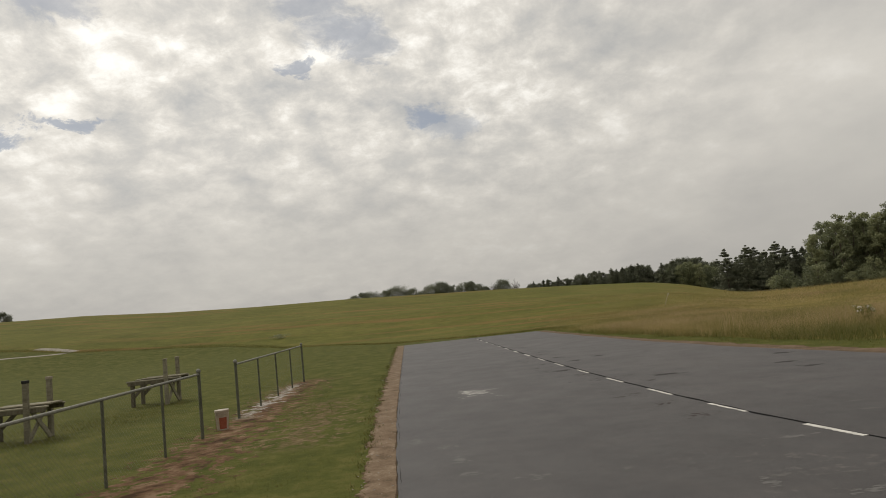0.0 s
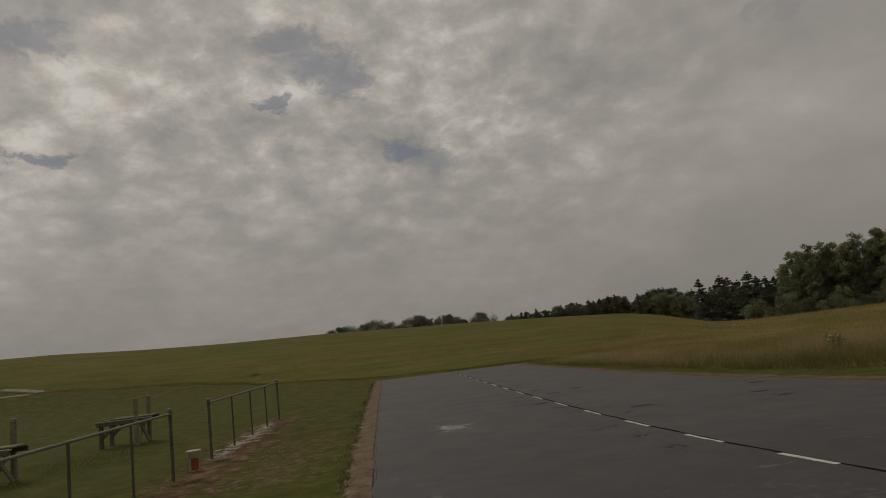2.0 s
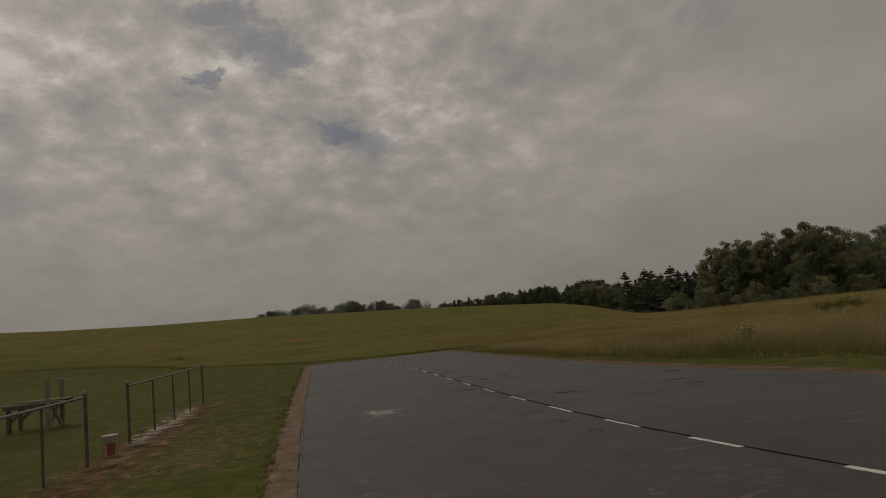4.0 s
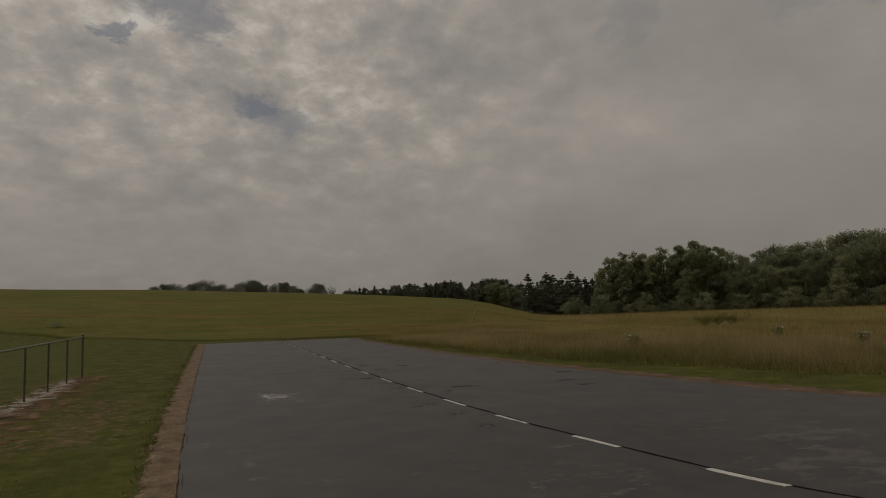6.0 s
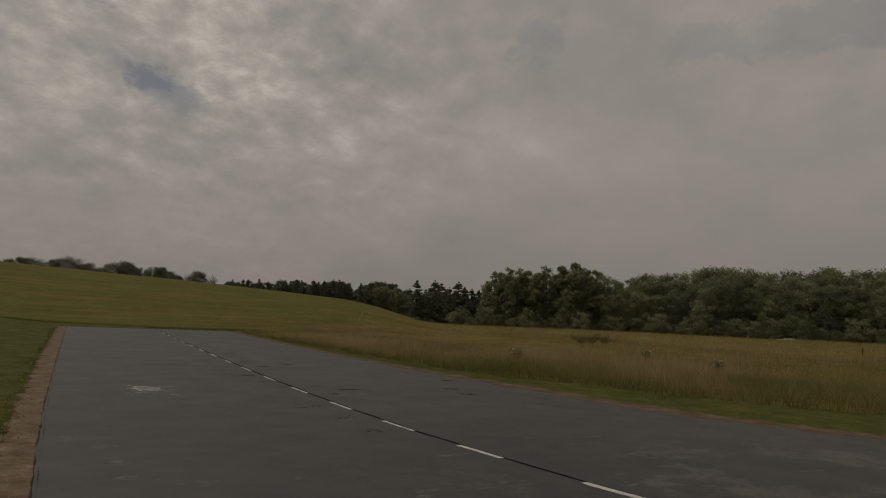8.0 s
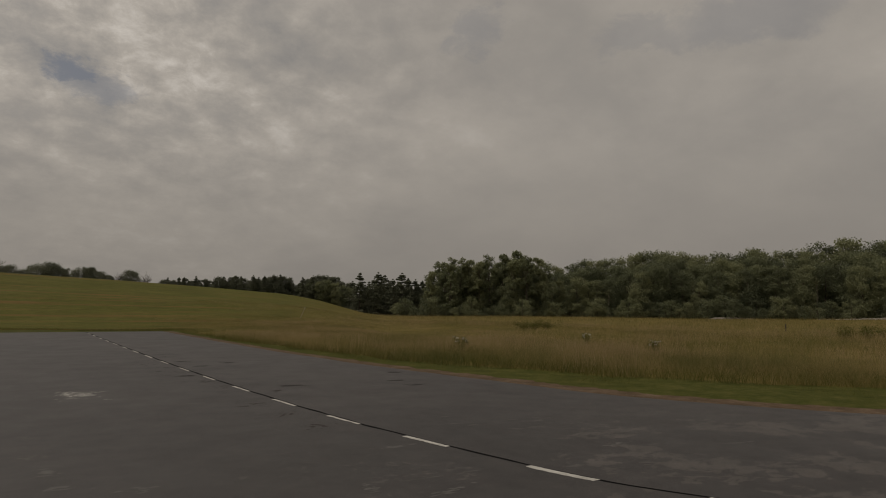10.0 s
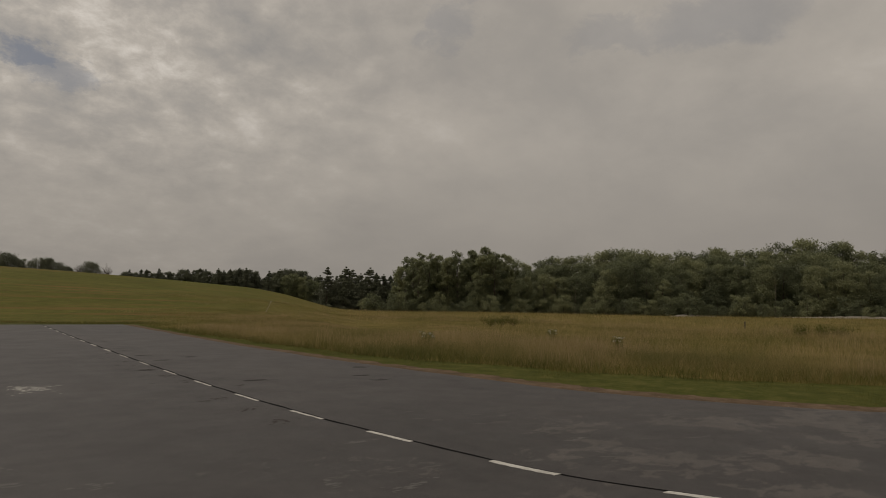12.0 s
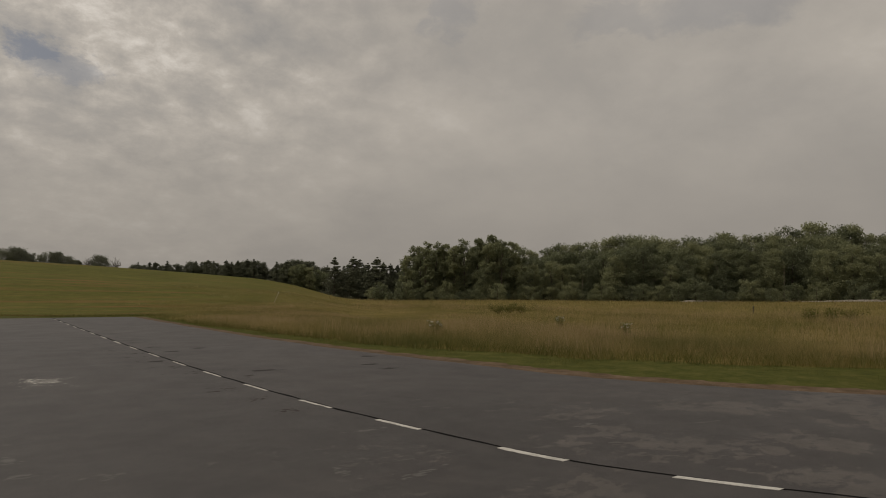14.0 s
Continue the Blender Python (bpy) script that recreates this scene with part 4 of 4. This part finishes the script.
def build_grass():
    rs = np.random.RandomState(5)

    def area(n_, x0, x1, y0, y1):
        return np.stack([rs.uniform(x0, x1, n_), rs.uniform(y0, y1, n_)], 1)

    def patch(p, scale, lo, seed):
        v = np.array([noise.noise(Vector((a * scale, b * scale, seed))) for a, b in p])
        return p[v + rs.uniform(-0.35, 0.35, len(p)) > lo]

    def edge(y):
        return along(y, MOWN) + 0.12 * np.sin(y * 1.1) + 0.08 * np.sin(y * 2.7)

    def beyond(p, back=0.0):
        """Right of the mown strip, thinning out towards the runway's far end."""
        d = p[:, 0] - edge(p[:, 1]) - back
        thin = 1 - sstep(28, 42, p[:, 1]) * (1 - sstep(0, 11, d))
        return p[(d > 0) & (rs.uniform(0, 1, len(p)) < thin)]

    def dwindle(x, y):
        """Grass gets lower towards the hill, and in patches."""
        return (1 - 0.74 * sstep(15, 42, y) * (1 - sstep(24, 60, x))) * (0.86 + 0.14 * np.sin(x * 0.55 + 1.7 * np.sin(y * 0.31)) * np.sin(y * 0.42))

    p = beyond(np.concatenate([area(130000, 7, 20, 3, 50), area(70000, 17, 46, -6, 72)]), 0.25)
    blades("meadow_undergrowth", rs, p, 0.1, 0.42, 0.012, 1.1, M_UNDER, "green undergrowth at the foot of the tall grass", low=dwindle)
    p = patch(beyond(np.concatenate([area(330000, 7, 21, 3, 54), area(190000, 18, 50, -6, 76)]), 0.5), 0.3, -0.12, 2.0)
    blades("tall_grass", rs, p, 0.2, 0.8, 0.0042, 1.1, M_TALL, "tall tawny meadow grass gone to seed", low=dwindle)
    # bunches of stalks with pale seed heads, in drifts
    p = patch(beyond(np.concatenate([area(90000, 7, 21, 3, 48), area(90000, 18, 52, -6, 70)]), 0.9), 0.16, 0.24, 9.0)
    blades("seed_stalks", rs, p, 0.5, 0.98, 0.006, 0.5, M_SEED, "pale pinkish seed stalks standing in the meadow", low=dwindle)
    q = area(120000, 30, 150, -20, 150)
    az, r = np.degrees(np.arctan2(q[:, 0], q[:, 1])), np.hypot(q[:, 0], q[:, 1])
    q = patch(q[(az > 27) & (az < 92) & (r < 142) & ((q[:, 0] > 46) | (q[:, 1] > 72))], 0.06, -0.25, 4.0)
    blades("tall_grass", rs, q, 0.2, 0.65, 0.024, 1.1, M_TALL, "distant tawny meadow grass before the woods", low=dwindle)
    # rough meadow beyond the lawn and the runway's end
    q = area(150000, -60, 55, 35.5, 95)
    b = along(q[:, 0], LAWN_END)
    d = q[:, 1] - b
    keep = (d > 0) & (rs.uniform(0, 1, len(q)) < np.exp(-d / 7)) & (np.degrees(np.arctan2(q[:, 0], q[:, 1])) < 33)
    blades("meadow_grass", rs, q[keep], 0.03, 0.11, 0.016, 1.0, M_LAWN, "rough green meadow grass on the hillside")
    # uncut fringe where the mower stops
    x = rs.uniform(-60, 9, 22000)
    d = rs.uniform(0, 1, len(x)) ** 1.6 * 1.6
    y = along(x, LAWN_END) + d + 0.25 * np.sin(x * 0.9)
    blades("meadow_fringe", rs, np.stack([x, y], 1), 0.04, 0.14, 0.016, 1.0, M_LAWN, "uncut grass fringe where the mown lawn ends")
    # tufts along the edge of the dirt
    y = rs.uniform(3, 35, 9000)
    x = along(y, LEFT) - 0.42 + 0.07 * np.sin(y * 3.1) * np.sin(y * 1.27) + rs.normal(0, 0.07, len(y))
    q = patch(np.stack([x, y], 1), 2.2, 0.0, 6.0)
    blades("edge_tufts", rs, q, 0.02, 0.075, 0.012, 1.0, M_LAWN, "uneven grass tufts along the dirt's edge")
    # lawn
    y = rs.uniform(2, 34, 70000)
    strip = np.stack([along(y, RIGHT) + (along(y, MOWN) + 0.3 - along(y, RIGHT)) * rs.uniform(0, 1, len(y)), y], 1)
    p = np.concatenate([area(110000, -12, -0.62, 3, 20), area(30000, -16, -0.62, 20, 46), strip])
    x, y = p[:, 0], p[:, 1]
    dirt = (np.abs(x + 3.35) < 0.5 + 0.15 * np.sin(y * 3)) & (y < 19.6)
    bare = ((x + 2.2) / 1.3) ** 2 + ((y - 11.0) / 1.6) ** 2 < 1
    keep = np.where(x < 0, ~dirt & ~(bare & (rs.uniform(0, 1, len(x)) < 0.7)) & (x < along(y, LEFT) - 0.3 - 0.25 * rs.uniform(0, 1, len(x)) ** 0.6), (x > along(y, RIGHT) + np.interp(y, [6, 14, 22], [0.84, 0.55, 0.35]) + 0.13 * np.sin(y * 5.1) * np.sin(y * 2.3) + rs.uniform(-0.08, 0.08, len(x))) & (x < edge(y) + 0.3))
    blades("lawn_grass", rs, p[keep], 0.012, 0.04, 0.008, 1.0, M_LAWN, "short green mown lawn grass")


build_grass()

# ---- marks on the runway ----


def flecks(name, cx, cy, hx, hy, count, size, mat, label, seed, core=False):
    """Ragged flakes scattered thickly at the middle; core adds larger ones there."""
    rng = random.Random(seed)
    bm = bmesh.new()
    for k in range(count):
        big = core and k < 4
        f = 0.25 if big else rng.uniform(0.3, 1.0)
        x, y = cx + rng.gauss(0, hx / 2) * f, cy + rng.gauss(0, hy / 2) * f
        m = rng.randint(9, 13)
        a0, r = rng.uniform(0, 6.28), size * (rng.uniform(1.4, 2.2) if big else 0.2 + 1.1 * rng.random() ** 2)
        sx, sy = rng.uniform(1.1, 2.6), rng.uniform(0.5, 1.1)
        z = 0.0011 + 0.00001 * k
        vs = [bm.verts.new((x + sx * r * rng.uniform(0.4, 1.3) * math.cos(a0 + 6.283 * j / m), y + sy * r * rng.uniform(0.4, 1.3) * math.sin(a0 + 6.283 * j / m), z)) for j in range(m)]
        bm.faces.new(vs)
    return part(name, bm, mat, runway, label)


flecks("paint_remnant", 1.2, 13.3, 0.66, 0.75, 210, 0.022, M_WHITE, "flaking remnant of a white painted mark", 1)
M_RUST = material("rusty_stain", [(0.034, 0.027, 0.025), (0.052, 0.042, 0.038)], scale=6, rough=0.8)
M_TAR = material("dark_patch", [(0.020, 0.018, 0.017), (0.038, 0.033, 0.031)], scale=6, rough=0.8)
for k, (x, y) in enumerate([(7.53, 11.8), (7.5, 12.65), (8.3, 14.1), (5.1, 12.8), (5.3, 18.0), (4.4, 17.4), (4.2, 18.8), (3.5, 15.4)]):
    flecks("dark_stain", x, y, 0.4, 0.2, 26, 0.045, M_TAR, "dark stain on the asphalt", 30 + k, True)
rng = random.Random(31)
for k in range(15):
    y = 9.0 + k * 1.05 + rng.uniform(-0.4, 0.4)
    flecks("seam_stain", float(along(y, LINE)) + rng.choice([-1, 1]) * rng.uniform(0.15, 0.7), y, rng.uniform(0.3, 0.7), 0.3, 22, 0.03, M_RUST, "reddish brown stain beside the seam", 330 + k)
M_SCRAPE = material("grey_scrape", [(0.078, 0.072, 0.066), (0.12, 0.112, 0.104)], scale=9, rough=0.65, spec=0.3)
rng = random.Random(77)
for k in range(26):
    x, y = rng.uniform(0.2, 9.2), rng.uniform(4.5, 15)
    flecks("scrape", x, y, rng.uniform(0.1, 0.4), rng.uniform(0.05, 0.12), rng.randint(9, 18), 0.03, M_SCRAPE, "pale scrape on the asphalt", 60 + k)

bm, prev = bmesh.new(), None
for k in range(420):
    y = 3.0 + k * 0.06
    x = float(along(y, LEFT)) + 0.016 * noise.noise(Vector((0, y * 0.9, 1))) + 0.03 + 0.012 * noise.noise(Vector((2, y * 1.7, 0))) + 0.012 * noise.noise(Vector((4, y * 9, 0)))
    w = max(0.0005, 0.001 + 0.012 * noise.noise(Vector((6, y * 1.3, 0))))
    cur = [bm.verts.new((x - w, y, 0.0015)), bm.verts.new((x + w, y, 0.0015))]
    if prev:
        bm.faces.new((prev[0], prev[1], cur[1], cur[0]))
    prev = cur
part("edge_crack", bm, M_TAR, runway, "dark crack along the asphalt's edge")
M_SCUFF = material("pale_scuff", [(0.085, 0.08, 0.074), (0.15, 0.143, 0.133)], scale=9, rough=0.65, spec=0.3)
for k, (x, y, hx, hy, c) in enumerate([(-0.05, 9.0, 0.09, 0.3, 22), (0.32, 8.5, 0.18, 0.2, 14), (0.45, 7.7, 0.12, 0.2, 16), (0.5, 7.0, 0.16, 0.14, 12), (1.15, 6.6, 0.25, 0.12, 12), (2.8, 11.4, 0.25, 0.1, 10), (4.05, 6.95, 0.35, 0.06, 16), (3.0, 5.55, 0.08, 0.16, 10), (3.55, 5.1, 0.3, 0.08, 16), (6.65, 5.65, 0.3, 0.06, 14), (6.9, 6.3, 0.4, 0.06, 10), (6.86, 7.4, 0.3, 0.06, 10)]):
    flecks("scuff", x, y, hx * 1.3, hy * 1.3, c * 2, 0.028, M_SCUFF, "pale scuff on the asphalt", 200 + k)
for k, (x, hx) in enumerate([(0.9, 0.9), (2.2, 0.6), (4.6, 0.9), (5.8, 0.5)]):
    flecks("end_grit", x, 34.2, hx, 0.7, 40, 0.05, M_SCUFF, "pale grit near the end of the paving", 420 + k)
M_DRAG = material("drag_mark", [(0.072, 0.066, 0.061), (0.11, 0.103, 0.095)], scale=14, rough=0.6, spec=0.3)
rng = random.Random(5)
TRACKS = [(5.2, 7.9, -12, 0.1, 1.9), (5.6, 7.2, -4, -0.7, 1.6), (6.9, 6.9, -62, 0.5, 1.7), (6.1, 4.9, -30, 0.3, 1.5), (6.9, 4.4, -18, -0.5, 1.3), (3.4, 5.6, -6, 0.1, 0.9), (4.4, 9.1, -2, 0.1, 1.2), (4.9, 8.4, -8, 0.2, 1.0), (7.4, 5.3, -40, 0.6, 1.2), (5.3, 11.0, -3, 0.1, 1.3)]
for k, (x, y, ang, bendy, L) in enumerate(TRACKS):
    ang = radians(ang)
    bm, prev = bmesh.new(), None
    for j in range(26):
        u = j / 25
        w = 0.003 + 0.05 * max(0.0, noise.noise(Vector((k * 1.7, u * L * 4.0, 0))) + 0.1)
        a = ang + bendy * u
        x += math.cos(a) * L / 25
        y += math.sin(a) * L / 25
        e = rng.uniform(-0.008, 0.008)
        cur = [bm.verts.new((x - w * math.sin(a) + e, y + w * math.cos(a), 0.0012)), bm.verts.new((x + w * math.sin(a) + e, y - w * math.cos(a), 0.0012))]
        if prev:
            bm.faces.new((prev[0], prev[1], cur[1], cur[0]))
        prev = cur
    part("drag_mark", bm, M_DRAG, runway, "thin pale drag mark on the asphalt")

# ---- small things in the fields ----


def build_path():
    """Pale gravel track that bends at the foot of the hill."""
    bm = bmesh.new()
    pts = [(-44, 59.0), (-38, 59.3), (-34, 59.6), (-31, 60.2), (-29, 60.8), (-27.6, 61.4), (-27.0, 62.2), (-27.6, 63.2), (-28.4, 64.2), (-29.4, 65.2)]
    prev = None
    for i in range(len(pts) * 6 - 5):
        k, f = divmod(i, 6)
        k2 = min(k + 1, len(pts) - 1)
        a, r = pts[k][0] + (pts[k2][0] - pts[k][0]) * f / 6, pts[k][1] + (pts[k2][1] - pts[k][1]) * f / 6
        x, y, _ = polar(a, r + 2.0)
        w = 0.9 + 0.35 * noise.noise(Vector((i * 0.6, 0, 3)))
        cur = []
        for o in (-w, -w * 0.3, w * 0.3, w):
            xx, yy = x + o * 0.25, y + o
            cur.append(bm.verts.new((xx, yy, float(height(xx, yy)) + (0.03 if abs(o) < w else -0.03))))
        if prev:
            for j in range(3):
                bm.faces.new((prev[j], prev[j + 1], cur[j + 1], cur[j]))
        prev = cur
    tagged(part("gravel_track", bm, M_GRAVEL), "pale gravel track at the foot of the hill", "track", kind="structure")


build_path()

# white marker stake on the slope
x, y, z = polar(22.3, 56)
stake = thing("marker_stake", (x, y, z), "slanting white marker stake on the grassy slope", "stake")
bm = bmesh.new()
tube(bm, (-0.15, 0, -0.2), (0.35, 0, 0.95), 0.024, 0.02, 8)
part("pole", bm, M_BUCKET, stake)
bm = bmesh.new()
tube(bm, (0.30, 0, 0.83), (0.355, 0, 0.96), 0.03, 0.03, 8)
part("tip", bm, M_WHITE, stake)

# low bush on the hillside
bush = make_tree("low_bush", 33, 1.3, 1.5, "low dark green bush in the hillside meadow", low=0.0, lobes=12, per=150, leaf=0.06, group="bushes on the hill")
plant(bush, -11.5, 59, 0.5, 0, True)
bush.matrix_basis = bush.matrix_basis @ Matrix.Diagonal((1.2, 1.2, 0.55, 1))

# pale dead trunks showing in the woods
for a, r, h in [(65.4, 146.5, 8.5), (56.4, 147, 7.0), (62.5, 147, 6.5), (49.5, 147, 6.0)]:
    x, y, z = polar(a, r)
    dead = thing("dead_trunk", (x, y, z), "pale dead tree trunk at the edge of the woods", "tree", "dead trunks in the woods")
    bm = bmesh.new()
    tube(bm, (0, 0, -0.4), (0.2, 0, h * 0.6), 0.16, 0.11, 7)
    tube(bm, (0.2, 0, h * 0.6), (0.1, 0, h), 0.11, 0.04, 7)
    part("trunk", bm, M_WOOD, dead)
    bm = bmesh.new()
    for k in range(5):
        zz = h * (0.45 + 0.1 * k)
        tube(bm, (0.18, 0, zz), (0.18 + math.cos(k * 2.1) * 1.0, math.sin(k * 2.1) * 0.9, zz + 0.7), 0.05, 0.015, 5)
    part("snags", bm, M_WOOD, dead, "broken bare branches")

# low pale gravel bank before the woods
for a0, a1, top in [(57.4, 61.2, 0.4), (65.3, 86.0, 0.4)]:
    bm, prev = bmesh.new(), None
    for j in range(61):
        a = a0 + (a1 - a0) * j / 60
        hh = top * min(1.0, 4 * j / 60, 4 * (60 - j) / 60) + 0.16 * noise.noise(Vector((a * 2.3, 1, 0)))
        cur = []
        for r, f in ((138.6, -0.4), (139.6, 0.85), (140.4, 1.0), (141.8, -0.4)):
            x, y, z = polar(a, r)
            cur.append(bm.verts.new((x, y, z + hh * f)))
        if prev:
            for i in range(3):
                bm.faces.new((prev[i], cur[i], cur[i + 1], prev[i + 1]))
        prev = cur
    tagged(part("gravel_bank", bm, M_GRAVEL), "low bank of pale gravel before the woods", "gravel bank", "gravel banks by the woods")

# short dark post in the far field
x, y, z = polar(63.2, 62)
stub = thing("field_post", (x, y, z), "short dark wooden post in the tall grass", "post")
bm = bmesh.new()
tube(bm, (0, 0, -0.3), (0, 0, 0.62), 0.06, 0.055, 8)
part("shaft", bm, M_BARK, stub)
bm = bmesh.new()
tube(bm, (0, 0, 0.62), (0, 0, 0.66), 0.06, 0.04, 8)
part("cap", bm, M_WOOD, stub)


M_WEED = material("weed_leaf", [(0.13, 0.14, 0.045), (0.20, 0.195, 0.065), (0.28, 0.25, 0.10)], scale=2, bump=0, island=0.3, translucent=0.35)


def build_weed(seed, flowers):
    rs = np.random.RandomState(seed)
    t = thing("flowering_weed" if flowers else "weed_clump", (0, 0, 0), "tall green weed with white flower heads" if flowers else "low brownish weed clump in the grass", "weed", "weeds in the meadow")
    bm = bmesh.new()
    C = []
    for k in range(9):
        a = rs.uniform(0, 6.28)
        e = Vector((math.cos(a) * rs.uniform(0.05, 0.4) * (1 if flowers else 4), math.sin(a) * rs.uniform(0.05, 0.4), rs.uniform(0.6, 1.0) * (1 if flowers else 0.9)))
        tube(bm, (0, 0, -0.05), e, 0.012, 0.006, 4)
        C += [e * 0.5, e * 0.8]
        if flowers:
            C.append(e)
    part("stems", bm, M_UNDER, t)
    V = leaf_cloud(rs, [tuple(c) for c in C], [0.2 if flowers else 0.4] * len(C), 16 if flowers else 40, 0.045, 0.7)
    ob = new("leaves", mesh_of("leaves", V.tolist(), quads(V), M_WEED if flowers else M_UNDER))
    ob.parent = t
    if flowers:
        V = leaf_cloud(rs, [tuple(c) for c in C[2::3]], [0.12] * 9, 9, 0.04, 0.5)
        ob = new("flowers", mesh_of("flowers", V.tolist(), quads(V), M_WHITE))
        ob.parent = t
        tagged(ob, "small white flower heads", kind="stuff")
    return t


wf, wc = build_weed(3, True), build_weed(4, False)
for src, spots in ((wf, [(36.5, 24.0), (53.2, 25.2), (47.5, 30)]), (wc, [(43.1, 52), (67.2, 46), (69.8, 48), (42.2, 50), (44.2, 53), (68.5, 47)])):
    for k, (a, r) in enumerate(spots):
        plant(src, a, r, 0.72 if r < 40 else 0.95, 40 * k, k == 0)

# gravel and clods along the runway's dirt strips
rng = random.Random(9)
V, F = [], []
for k in range(900):
    if rng.random() < 0.6:
        y = rng.uniform(4, 30)
        x = float(along(y, LEFT)) - 0.2 + rng.uniform(-0.3, 0.2)
    else:
        y = rng.uniform(0, 26)
        x = float(along(y, RIGHT)) + 0.15 + rng.uniform(-0.15, 0.25)
    r = rng.uniform(0.004, 0.014)
    i = len(V)
    z = -0.012
    V += [(x + r * rng.uniform(0.7, 1.3), y, z), (x, y + r * rng.uniform(0.7, 1.3), z), (x - r, y, z), (x, y - r, z), (x + rng.uniform(-0.3, 0.3) * r, y, z + r * rng.uniform(0.5, 0.9))]
    F += [(i, i + 1, i + 4), (i + 1, i + 2, i + 4), (i + 2, i + 3, i + 4), (i + 3, i, i + 4)]
tagged(new("gravel", mesh_of("gravel", V, F, M_GRAVEL)), "loose pale gravel in the dirt beside the runway", "gravel", kind="stuff")
